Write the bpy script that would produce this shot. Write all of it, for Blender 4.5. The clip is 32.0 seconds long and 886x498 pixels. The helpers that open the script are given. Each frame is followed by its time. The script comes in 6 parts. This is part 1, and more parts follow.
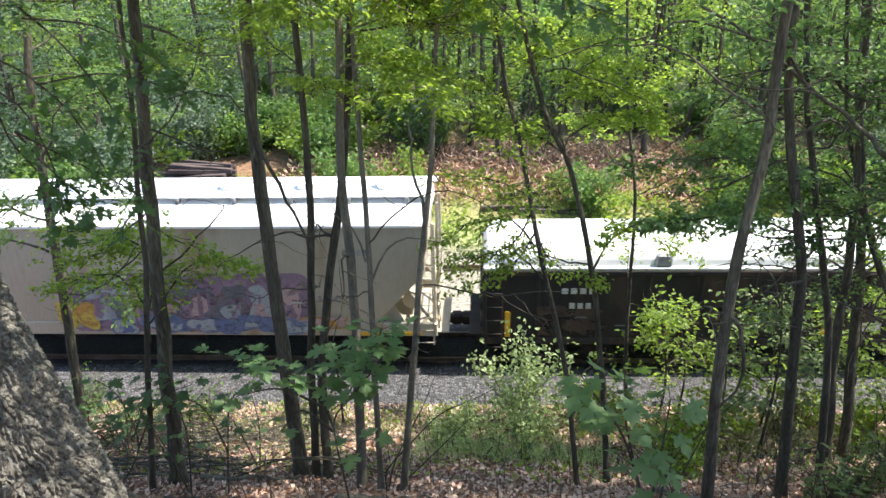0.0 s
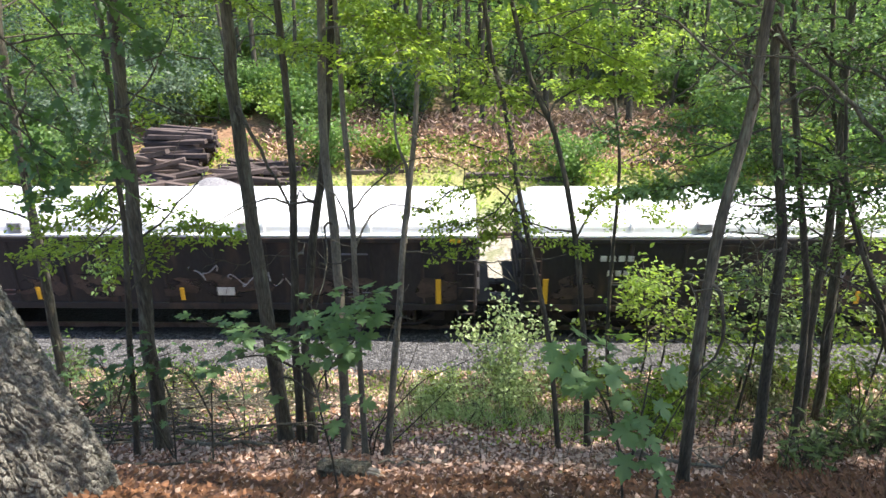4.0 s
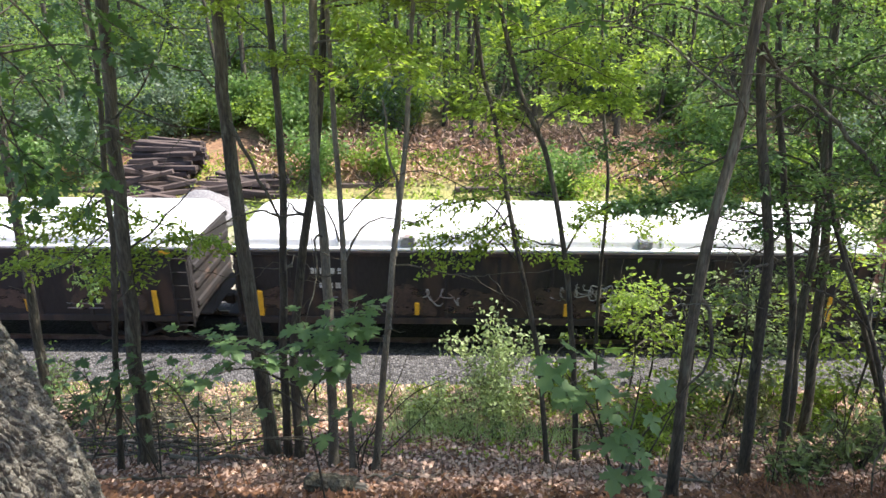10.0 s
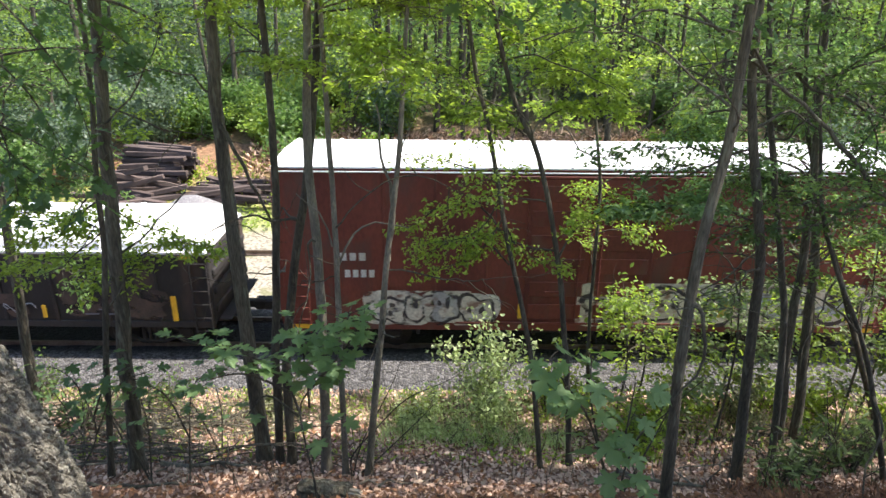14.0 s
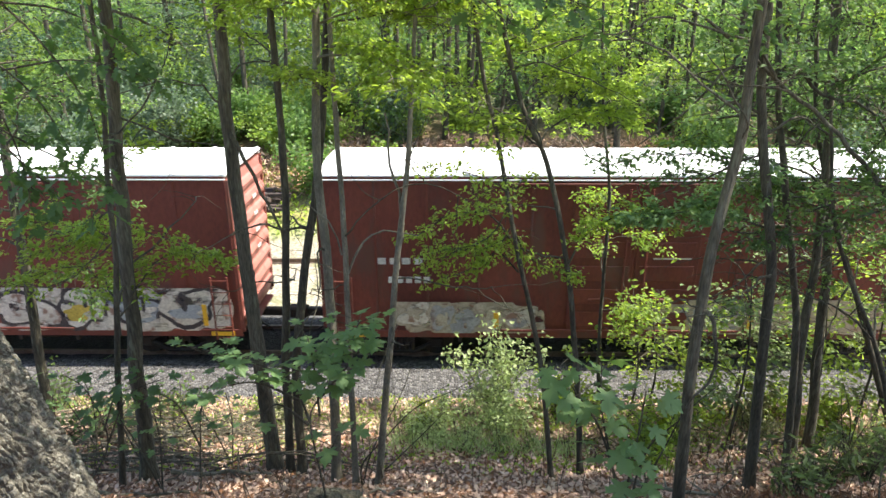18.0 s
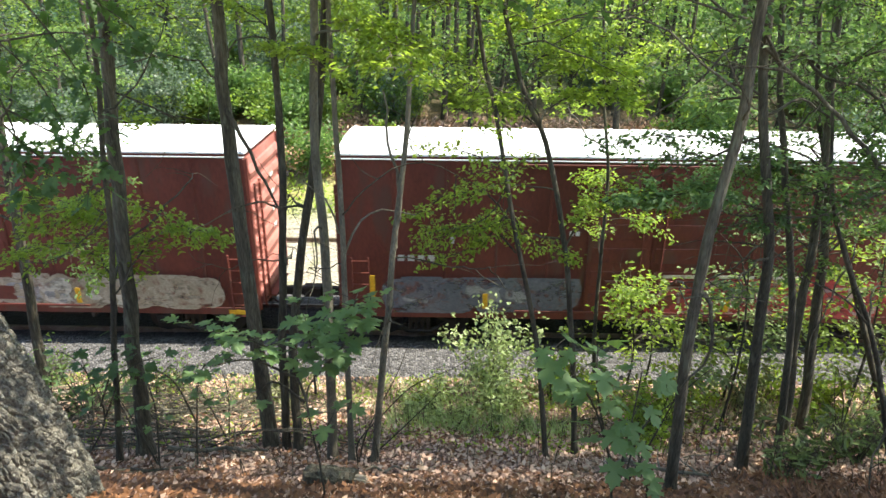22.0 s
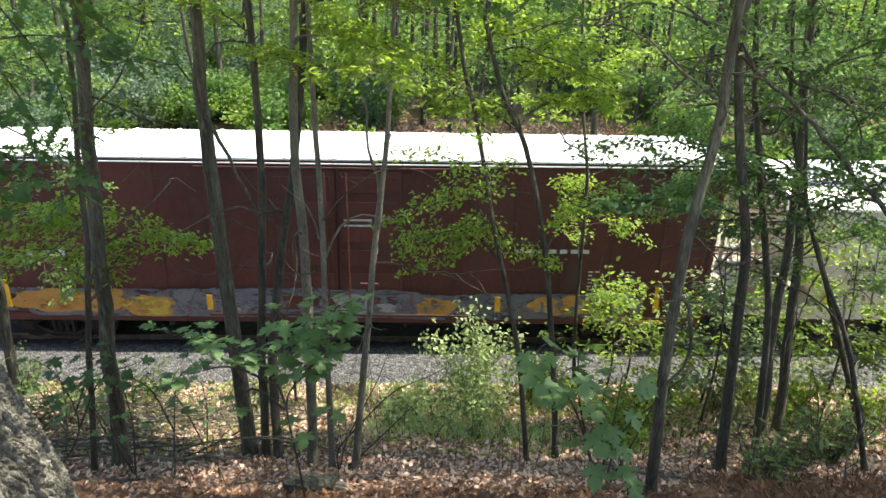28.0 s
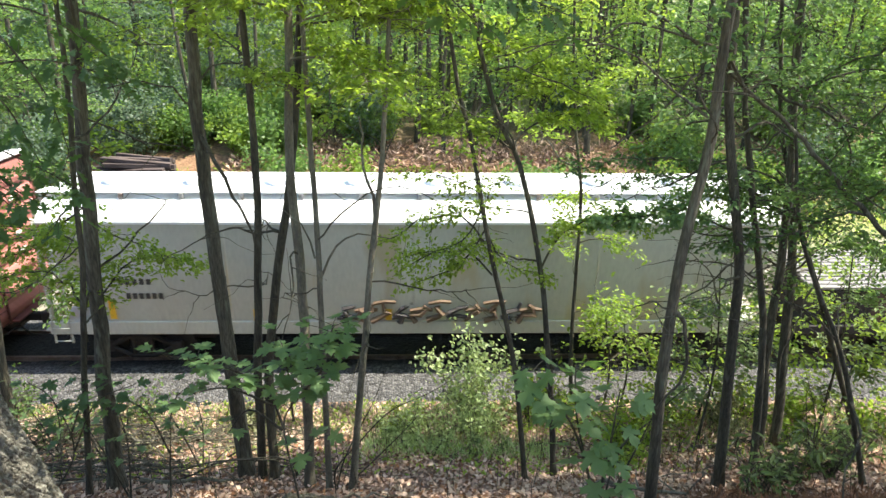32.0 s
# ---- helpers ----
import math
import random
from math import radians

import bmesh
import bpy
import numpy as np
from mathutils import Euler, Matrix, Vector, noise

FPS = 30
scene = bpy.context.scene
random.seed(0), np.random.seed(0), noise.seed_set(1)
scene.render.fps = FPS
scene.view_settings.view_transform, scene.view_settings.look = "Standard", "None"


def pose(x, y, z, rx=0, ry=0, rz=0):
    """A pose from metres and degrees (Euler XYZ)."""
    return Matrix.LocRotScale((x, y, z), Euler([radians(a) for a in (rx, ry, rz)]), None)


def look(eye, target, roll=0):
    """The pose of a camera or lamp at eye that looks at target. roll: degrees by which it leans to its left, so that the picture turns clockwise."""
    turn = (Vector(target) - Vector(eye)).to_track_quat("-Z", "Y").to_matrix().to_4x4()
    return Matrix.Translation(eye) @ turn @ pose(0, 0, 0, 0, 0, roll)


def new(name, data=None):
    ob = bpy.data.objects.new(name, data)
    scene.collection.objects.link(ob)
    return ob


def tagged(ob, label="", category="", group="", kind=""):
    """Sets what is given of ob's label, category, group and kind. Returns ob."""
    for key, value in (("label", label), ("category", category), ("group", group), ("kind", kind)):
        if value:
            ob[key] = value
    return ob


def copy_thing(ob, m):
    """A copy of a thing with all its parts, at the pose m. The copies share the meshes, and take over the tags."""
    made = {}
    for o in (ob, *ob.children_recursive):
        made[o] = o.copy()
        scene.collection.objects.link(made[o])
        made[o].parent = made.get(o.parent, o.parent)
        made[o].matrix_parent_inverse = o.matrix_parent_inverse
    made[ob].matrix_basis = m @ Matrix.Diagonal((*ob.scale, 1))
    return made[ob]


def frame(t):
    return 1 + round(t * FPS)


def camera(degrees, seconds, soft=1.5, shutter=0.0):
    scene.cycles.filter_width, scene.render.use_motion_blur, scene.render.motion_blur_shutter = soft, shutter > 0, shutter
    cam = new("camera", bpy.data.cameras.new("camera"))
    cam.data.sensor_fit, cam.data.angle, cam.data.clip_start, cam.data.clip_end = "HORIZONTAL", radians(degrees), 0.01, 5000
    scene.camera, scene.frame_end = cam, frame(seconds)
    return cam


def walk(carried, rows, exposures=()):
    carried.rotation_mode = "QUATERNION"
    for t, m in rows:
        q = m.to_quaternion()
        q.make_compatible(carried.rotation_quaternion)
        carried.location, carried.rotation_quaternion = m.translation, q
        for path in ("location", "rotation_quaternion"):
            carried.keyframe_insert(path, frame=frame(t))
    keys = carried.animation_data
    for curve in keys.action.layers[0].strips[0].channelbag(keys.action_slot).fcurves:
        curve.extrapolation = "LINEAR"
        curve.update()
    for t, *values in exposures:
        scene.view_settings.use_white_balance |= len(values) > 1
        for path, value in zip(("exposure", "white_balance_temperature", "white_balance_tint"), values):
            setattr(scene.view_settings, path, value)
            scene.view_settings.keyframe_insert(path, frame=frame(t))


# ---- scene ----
cam = camera(67.2, 32.0, 1.5, 0.3)
EXPOSURE = 1.37
PATH = [
    (0.0, 0.058, -0.018, 9.048, 69.81, 1.18, 2.98),
    (0.5, 0.064, 0.014, 9.043, 69.33, 0.71, 3.12),
    (1.0, 0.055, 0.015, 9.042, 69.13, 0.38, 2.93),
    (1.5, 0.048, 0.013, 9.036, 69.11, 0.38, 2.62),
    (2.0, 0.065, -0.004, 9.032, 69.02, 0.65, 2.24),
    (2.5, 0.075, -0.013, 9.033, 68.87, 0.72, 1.97),
    (3.0, 0.064, -0.014, 9.028, 68.06, 0.28, 2.20),
    (3.5, 0.064, 0.007, 9.030, 67.00, 0.65, 1.77),
    (5.5, 0.046, 0.017, 9.025, 67.16, 0.09, 1.83),
    (6.0, 0.040, 0.022, 9.031, 67.35, 0.15, 1.89),
    (6.5, 0.035, 0.021, 9.040, 67.49, 0.10, 1.85),
    (7.0, 0.035, 0.024, 9.041, 67.51, -0.05, 1.80),
    (7.5, 0.038, 0.019, 9.042, 67.82, -0.02, 1.90),
    (8.0, 0.038, 0.016, 9.033, 68.40, 0.08, 1.69),
    (8.5, 0.039, -0.004, 9.031, 68.62, 0.21, 1.72),
    (9.0, 0.037, 0.002, 9.030, 68.75, 0.31, 1.49),
    (9.5, 0.038, -0.005, 9.023, 68.32, 0.12, 1.00),
    (10.0, 0.033, -0.004, 9.025, 68.21, -0.15, 0.94),
    (10.5, 0.029, -0.016, 9.027, 68.65, -0.06, 1.38),
    (11.0, 0.024, -0.008, 9.024, 68.78, 0.06, 1.26),
    (11.5, 0.026, -0.014, 9.018, 68.91, 0.05, 1.28),
    (12.0, 0.015, -0.023, 9.018, 68.94, -0.23, 1.60),
    (12.5, 0.015, 0.008, 9.019, 69.10, -0.19, 1.67),
    (13.0, 0.006, 0.002, 9.019, 69.33, -0.62, 1.32),
    (13.5, -0.004, 0.000, 9.014, 68.81, -0.44, 0.52),
    (14.0, -0.006, -0.007, 9.011, 68.71, -0.42, 0.20),
    (14.5, -0.005, -0.012, 9.012, 68.80, -0.42, 0.25),
    (16.5, -0.022, -0.003, 9.017, 69.17, -0.53, 0.70),
    (17.0, -0.009, -0.006, 9.018, 69.17, -0.12, 0.61),
    (17.5, -0.007, -0.007, 9.018, 69.17, 0.02, 0.83),
    (18.0, -0.002, -0.009, 9.021, 69.33, 0.12, 0.86),
    (18.5, -0.001, -0.003, 9.018, 69.37, -0.03, 0.72),
    (19.0, -0.002, 0.005, 9.018, 69.25, -0.16, 0.56),
    (19.5, -0.005, 0.002, 9.009, 69.39, -0.17, 0.42),
    (20.0, -0.011, 0.000, 9.011, 69.36, -0.32, 0.18),
    (20.5, 0.003, -0.023, 9.011, 68.49, -0.57, 0.33),
    (21.0, 0.005, -0.002, 9.002, 67.63, -0.85, 0.71),
    (21.5, -0.011, 0.014, 8.994, 67.38, -0.70, 0.90),
    (22.0, -0.007, 0.010, 8.996, 67.69, -0.50, 0.84),
    (22.5, -0.008, 0.010, 8.995, 67.88, -0.43, 0.74),
    (23.0, -0.000, -0.000, 9.000, 68.10, -0.34, 0.72),
    (23.5, -0.006, 0.002, 8.995, 68.12, -0.62, 0.45),
    (24.0, -0.004, 0.001, 8.995, 67.94, -0.77, -0.09),
    (24.5, -0.006, 0.013, 8.990, 67.98, -0.76, -0.22),
    (25.0, -0.011, 0.007, 8.989, 68.30, -0.84, -0.45),
    (25.5, -0.008, -0.006, 8.994, 68.33, -0.89, -0.84),
    (27.5, -0.017, 0.005, 8.992, 67.97, -1.16, -0.65),
    (28.0, -0.024, 0.016, 8.989, 68.17, -1.00, -0.85),
    (28.5, -0.030, 0.022, 8.983, 68.38, -1.18, -1.21),
    (29.0, -0.028, 0.005, 8.990, 68.66, -1.23, -1.40),
    (29.5, -0.035, 0.010, 8.987, 68.43, -1.50, -1.34),
    (30.0, -0.005, 0.002, 8.992, 68.68, -0.95, -1.41),
    (30.5, -0.020, 0.002, 9.007, 68.99, -0.78, -1.28),
    (31.0, -0.025, 0.009, 9.004, 69.12, -0.66, -1.42),
    (31.5, -0.028, 0.005, 9.003, 69.52, -0.67, -1.47),
    (32.0, -0.038, -0.011, 9.024, 69.60, -0.59, -1.49),
]
TINT = ((0, 6450, 12), (8, 6550, 14.5), (13, 6600, 15), (17, 6850, 10), (25, 6900, 6), (32, 6900, 6))
walk(cam, [(t, pose(x, y, z, a, b, c)) for t, x, y, z, a, b, c in PATH], [(t, EXPOSURE + d, float(np.interp(t, [k[0] for k in TINT], [k[1] for k in TINT])), float(np.interp(t, [k[0] for k in TINT], [k[2] for k in TINT]))) for t, d in ((0, 0.05), (1, 0.18), (3, 0.25), (6, 0.0), (8, 0.08), (11, 0.1), (12, 0.02), (13, -0.06), (14, 0.12), (17, 0.3), (20, 0.36), (23, 0.28), (25, 0.22), (29, 0.26), (32, 0.26))])

# ---- world and sun ----
world = bpy.data.worlds.new("sky_world")
scene.world = world
world.use_nodes = True
SUN = Vector((0.49, 0.0, 0.87)).normalized()
wn = world.node_tree.nodes
wn.clear()
sky = wn.new("ShaderNodeTexSky")
sky.sky_type = "NISHITA"
sky.sun_disc = False
sky.sun_elevation = math.asin(SUN.z)
sky.sun_rotation = math.atan2(SUN.x, SUN.y)
bg = wn.new("ShaderNodeBackground")
bg.inputs["Strength"].default_value = 0.15
wout = wn.new("ShaderNodeOutputWorld")
world.node_tree.links.new(sky.outputs[0], bg.inputs[0])
world.node_tree.links.new(bg.outputs[0], wout.inputs[0])
sun_data = bpy.data.lights.new("sun", "SUN")
sun_data.energy = 4.6
sun_data.angle = radians(0.6)
sun_data.color = (1.0, 0.95, 0.86)
sun = new("sun", sun_data)
sun.matrix_world = look(SUN * 60, (0, 0, 0))


# ---- materials ----
def nodes_of(name):
    m = bpy.data.materials.new(name)
    m.use_nodes = True
    return m, m.node_tree.nodes, m.node_tree.links, m.node_tree.nodes["Principled BSDF"]


def ramp(nd, stops):
    r = nd.new("ShaderNodeValToRGB")
    e = r.color_ramp.elements
    while len(e) < len(stops):
        e.new(0.5)
    for el, (p, c) in zip(e, stops):
        el.position, el.color = p, (*c, 1)
    return r


def noise_tex(nd, lk, coord, scale, detail=4, stretch=(1, 1, 1)):
    mp = nd.new("ShaderNodeMapping")
    mp.inputs["Scale"].default_value = stretch
    lk.new(coord, mp.inputs["Vector"])
    n = nd.new("ShaderNodeTexNoise")
    n.inputs["Scale"].default_value, n.inputs["Detail"].default_value = scale, detail
    lk.new(mp.outputs[0], n.inputs["Vector"])
    return n.outputs["Fac"]


def mixed(nd, lk, fac, a, b, mode="MIX"):
    m = nd.new("ShaderNodeMix")
    m.data_type, m.blend_type = "RGBA", mode
    for key, v in ((0, fac), (6, a), (7, b)):
        if isinstance(v, (int, float)):
            m.inputs[key].default_value = v
        elif isinstance(v, tuple):
            m.inputs[key].default_value = (*v, 1)
        else:
            lk.new(v, m.inputs[key])
    return m.outputs[2]


def shifted(nd, lk):
    """Object coordinates, moved for each object so that no two look the same."""
    co = nd.new("ShaderNodeTexCoord").outputs["Object"]
    rnd = nd.new("ShaderNodeObjectInfo").outputs["Random"]
    ad = nd.new("ShaderNodeVectorMath")
    ad.operation = "MULTIPLY_ADD"
    ad.inputs[1].default_value = (37.0, 53.0, 19.0)
    lk.new(rnd, ad.inputs[0])
    lk.new(co, ad.inputs[2])
    return ad.outputs[0]


def surface(name, a, b, rough=0.8, scale=3.0, fine=40.0, bump=0.3, stretch=(1, 1, 1), metal=0.0, c=None, dist=0.02, grain=0.25):
    """Two-scale mottled paint, earth, metal or wood: a and b blend by coarse noise, c spots by fine noise."""
    m, nd, lk, p = nodes_of(name)
    co = shifted(nd, lk)
    n1 = noise_tex(nd, lk, co, scale, 5, stretch)
    n2 = noise_tex(nd, lk, co, fine, 4, stretch)
    r1 = ramp(nd, [(0.32, a), (0.68, b)])
    lk.new(n1, r1.inputs[0])
    r2 = ramp(nd, [(0.3, (1 - grain,) * 3), (0.7, (1 + grain * 0.8,) * 3)])
    lk.new(n2, r2.inputs[0])
    col = mixed(nd, lk, 1.0, r1.outputs[0], r2.outputs[0], "MULTIPLY")
    if c:
        n3 = noise_tex(nd, lk, co, scale * 2.7, 8, stretch)
        r3 = ramp(nd, [(0.55, (0, 0, 0)), (0.66, (1, 1, 1))])
        lk.new(n3, r3.inputs[0])
        col = mixed(nd, lk, r3.outputs[0], col, c)
    lk.new(col, p.inputs["Base Color"])
    p.inputs["Roughness"].default_value, p.inputs["Metallic"].default_value = rough, metal
    bp = nd.new("ShaderNodeBump")
    bp.inputs["Strength"].default_value, bp.inputs["Distance"].default_value = bump, dist
    lk.new(n2, bp.inputs["Height"])
    lk.new(bp.outputs[0], p.inputs["Normal"])
    return m


def leaf_material(name, dark, light, through_colour, gloss=0.5, share=0.45):
    """Thin leaf: diffuse front with some gloss, and light that passes through it; each leaf has its own tone."""
    m, nd, lk, p = nodes_of(name)
    g = nd.new("ShaderNodeNewGeometry").outputs["Random Per Island"]
    r = ramp(nd, [(0.0, dark), (1.0, light)])
    lk.new(g, r.inputs[0])
    lk.new(r.outputs[0], p.inputs["Base Color"])
    p.inputs["Roughness"].default_value = gloss
    tr = nd.new("ShaderNodeBsdfTranslucent")
    tone = ramp(nd, [(0.0, tuple(0.6 * v for v in through_colour)), (1.0, through_colour)])
    lk.new(g, tone.inputs[0])
    lk.new(tone.outputs[0], tr.inputs["Color"])
    mx = nd.new("ShaderNodeMixShader")
    mx.inputs[0].default_value = share
    lk.new(p.outputs[0], mx.inputs[1])
    lk.new(tr.outputs[0], mx.inputs[2])
    lk.new(mx.outputs[0], nd["Material Output"].inputs[0])
    return m


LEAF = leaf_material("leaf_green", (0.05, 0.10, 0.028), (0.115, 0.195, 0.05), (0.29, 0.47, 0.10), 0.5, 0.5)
# yellower, brighter leaf: sunshine on the foliage is partly put into the colour
LEAF_SUN = leaf_material("leaf_sunlit_yellow_green", (0.09, 0.165, 0.027), (0.22, 0.32, 0.05), (0.50, 0.68, 0.075), 0.5, 0.54)
LEAF_MAPLE = leaf_material("leaf_maple", (0.07, 0.14, 0.052), (0.135, 0.225, 0.083), (0.28, 0.46, 0.10), 0.6, 0.40)
LEAF_PALE = leaf_material("leaf_pale", (0.24, 0.33, 0.13), (0.48, 0.56, 0.30), (0.56, 0.70, 0.24), 0.5, 0.5)
LEAF_FAR = leaf_material("leaf_far", (0.047, 0.10, 0.03), (0.13, 0.205, 0.062), (0.29, 0.50, 0.115), 0.5, 0.5)
LEAF_COOL = leaf_material("leaf_blue_green", (0.04, 0.072, 0.044), (0.12, 0.17, 0.11), (0.23, 0.34, 0.18), 0.5, 0.45)
LEAF_OAK = leaf_material("leaf_oak", (0.035, 0.078, 0.03), (0.075, 0.135, 0.05), (0.17, 0.32, 0.05), 0.6, 0.4)
LEAF_LONG = leaf_material("leaf_long_pointed", (0.085, 0.135, 0.045), (0.20, 0.26, 0.10), (0.30, 0.44, 0.12), 0.5, 0.4)
# LEAF_SUN toned down for the far woods, sunshine still in its colour
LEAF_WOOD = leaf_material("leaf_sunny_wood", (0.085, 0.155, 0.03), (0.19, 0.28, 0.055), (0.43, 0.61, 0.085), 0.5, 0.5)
NEEDLE = leaf_material("leaf_dark", (0.02, 0.06, 0.02), (0.05, 0.10, 0.04), (0.08, 0.17, 0.04), 0.5, 0.25)
PALE_LITTER = leaf_material("bleached_dead_leaf", (0.32, 0.21, 0.145), (0.66, 0.49, 0.37), (0.3, 0.2, 0.1), 0.7, 0.12)
LITTER = leaf_material("dead_leaf", (0.11, 0.05, 0.03), (0.72, 0.48, 0.345), (0.2, 0.1, 0.05), 0.7, 0.12)
RUST_LEAF = leaf_material("rusty_dead_leaf", (0.075, 0.034, 0.017), (0.24, 0.108, 0.046), (0.2, 0.08, 0.03), 0.75, 0.12)
FEATHER = leaf_material("leaf_feathery", (0.24, 0.33, 0.13), (0.48, 0.56, 0.29), (0.58, 0.74, 0.24), 0.6, 0.5)
GRASS = leaf_material("grass_blade", (0.13, 0.16, 0.06), (0.42, 0.39, 0.23), (0.30, 0.34, 0.10), 0.6, 0.35)

BARK = surface("bark_grey_brown", (0.047, 0.040, 0.027), (0.122, 0.107, 0.073), 0.95, 7, 55, 1.0, (1, 1, 0.16), c=(0.135, 0.135, 0.092), dist=0.02, grain=0.5)
BARK_PALE = surface("bark_pale", (0.095, 0.085, 0.06), (0.20, 0.182, 0.132), 0.85, 7, 60, 0.8, (1, 1, 0.3), c=(0.12, 0.105, 0.08), dist=0.012, grain=0.4)
BARK_DARK = surface("bark_dark", (0.035, 0.030, 0.020), (0.087, 0.076, 0.051), 0.95, 6, 55, 0.9, (1, 1, 0.2), c=(0.10, 0.095, 0.068), dist=0.015, grain=0.45)
WOOD_DARK = surface("weathered_tie_wood", (0.035, 0.025, 0.023), (0.115, 0.084, 0.074), 0.9, 3, 30, 0.5, (0.25, 1, 1), dist=0.01)
STEEL_BLACK = surface("oily_black_steel", (0.012, 0.011, 0.011), (0.035, 0.03, 0.028), 0.7, 2, 25, 0.3, metal=0.2)
STEEL_RAIL = surface("rail_steel", (0.13, 0.09, 0.07), (0.22, 0.17, 0.14), 0.5, 4, 40, 0.2, metal=0.6)


# ---- mesh helpers ----
class Shape:
    """Gathers vertices and faces, and becomes one mesh."""

    def __init__(self):
        self.v, self.f = [], []

    def add(self, verts, faces):
        k = len(self.v)
        self.v.extend(verts)
        self.f.extend([tuple(i + k for i in f) for f in faces])
        return self

    def box(self, x0, x1, y0, y1, z0, z1, c=0.008):
        """A box with chamfered edges."""
        c = min(c, (x1 - x0) * 0.4, (y1 - y0) * 0.4, (z1 - z0) * 0.4)
        xs, ys, zs = (x0, x1), (y0, y1), (z0, z1)
        vs, key = [], {}
        for i in (0, 1):
            for j in (0, 1):
                for k in (0, 1):
                    dx, dy, dz = (c if i == 0 else -c), (c if j == 0 else -c), (c if k == 0 else -c)
                    for ax in range(3):
                        key[i, j, k, ax] = len(vs)
                        vs.append((xs[i] + (0 if ax == 0 else dx), ys[j] + (0 if ax == 1 else dy), zs[k] + (0 if ax == 2 else dz)))
        fs = []
        for ax in range(3):
            b, d = (ax + 1) % 3, (ax + 2) % 3
            for s in (0, 1):
                ring = []
                for p, q in ((0, 0), (1, 0), (1, 1), (0, 1)):
                    e = [0, 0, 0]
                    e[ax], e[b], e[d] = s, p, q
                    ring.append(key[(*e, ax)])
                fs.append(tuple(ring if s else ring[::-1]))
        for ax in range(3):
            b, d = (ax + 1) % 3, (ax + 2) % 3
            for p in (0, 1):
                for q in (0, 1):
                    e0, e1 = [0, 0, 0], [0, 0, 0]
                    e0[b] = e1[b] = p
                    e0[d] = e1[d] = q
                    e1[ax] = 1
                    quad = (key[(*e0, b)], key[(*e1, b)], key[(*e1, d)], key[(*e0, d)])
                    fs.append(quad if p == q else quad[::-1])
        for i in (0, 1):
            for j in (0, 1):
                for k in (0, 1):
                    t = tuple(key[i, j, k, ax] for ax in range(3))
                    fs.append(t if (i + j + k) % 2 else t[::-1])
        return self.add(vs, fs)

    def tube(self, pts, radii, sides=8, caps=True):
        """A round bar through the points."""
        pts = [Vector(p) for p in pts]
        vs, fs = [], []
        up = None
        for i, p in enumerate(pts):
            d = (pts[min(i + 1, len(pts) - 1)] - pts[max(i - 1, 0)])
            d = d.normalized() if d.length > 1e-6 else Vector((0, 0, 1))
            if up is None:
                up = d.orthogonal().normalized()
            up = (up - d * up.dot(d)).normalized()
            w = d.cross(up)
            r = radii[i] if hasattr(radii, "__len__") else radii
            for k in range(sides):
                a = 2 * math.pi * k / sides
                vs.append(tuple(p + (up * math.cos(a) + w * math.sin(a)) * r))
        for i in range(len(pts) - 1):
            for k in range(sides):
                fs.append((i * sides + k, i * sides + (k + 1) % sides, (i + 1) * sides + (k + 1) % sides, (i + 1) * sides + k))
        if caps:
            fs.append(tuple(range(sides))[::-1])
            fs.append(tuple((len(pts) - 1) * sides + k for k in range(sides)))
        return self.add(vs, fs)

    def loft(self, rings, closed=True, caps=True):
        """Skin over rings of equal count."""
        n = len(rings[0])
        vs = [tuple(p) for r in rings for p in r]
        fs = []
        for i in range(len(rings) - 1):
            for k in range(n if closed else n - 1):
                fs.append((i * n + k, i * n + (k + 1) % n, (i + 1) * n + (k + 1) % n, (i + 1) * n + k))
        if caps:
            fs.append(tuple(range(n))[::-1])
            fs.append(tuple((len(rings) - 1) * n + k for k in range(n)))
        return self.add(vs, fs)

    def mesh(self, name, smooth=False):
        me = bpy.data.meshes.new(name)
        me.from_pydata(self.v, [], self.f)
        if smooth:
            me.polygons.foreach_set("use_smooth", [True] * len(me.polygons))
        me.update()
        return me


def part(name, shape, material, parent=None, label="", smooth=False):
    """Links a shape as one mesh object under its thing or part."""
    me = shape.mesh(name, smooth) if isinstance(shape, Shape) else shape
    if material is not None:
        me.materials.clear()
        me.materials.append(material)
    ob = new(name, me)
    if parent is not None:
        ob.parent = parent
    if label:
        ob["label"] = label
    return ob


def leaf_mesh(name, at, ahead, side, length, width, fold=0.25):
    """Many leaves as folded rhombs, from arrays: place, direction of the midrib, direction across."""
    n = len(at)
    nrm = np.cross(ahead, side)
    length, width = np.broadcast_to(length, n)[:, None], np.broadcast_to(width, n)[:, None]
    v = np.empty((n, 6, 3))
    v[:, 0] = at
    v[:, 1] = at + ahead * length * 0.40 + side * width * 0.5 + nrm * width * fold
    v[:, 2] = at + ahead * length * 0.72 + side * width * 0.36 + nrm * width * fold * 0.6
    v[:, 3] = at + ahead * length - nrm * length * 0.12
    v[:, 4] = at + ahead * length * 0.72 - side * width * 0.36 + nrm * width * fold * 0.6
    v[:, 5] = at + ahead * length * 0.40 - side * width * 0.5 + nrm * width * fold
    base = np.arange(n)[:, None] * 6
    f = np.concatenate([base + np.array([[0, 1, 2, 3]]), base + np.array([[0, 3, 4, 5]])], 1).reshape(-1)
    me = bpy.data.meshes.new(name)
    me.vertices.add(n * 6)
    me.vertices.foreach_set("co", v.reshape(-1))
    me.loops.add(len(f))
    me.loops.foreach_set("vertex_index", f)
    me.polygons.add(2 * n)
    me.polygons.foreach_set("loop_start", np.arange(2 * n) * 4)
    me.update(calc_edges=True)
    return me


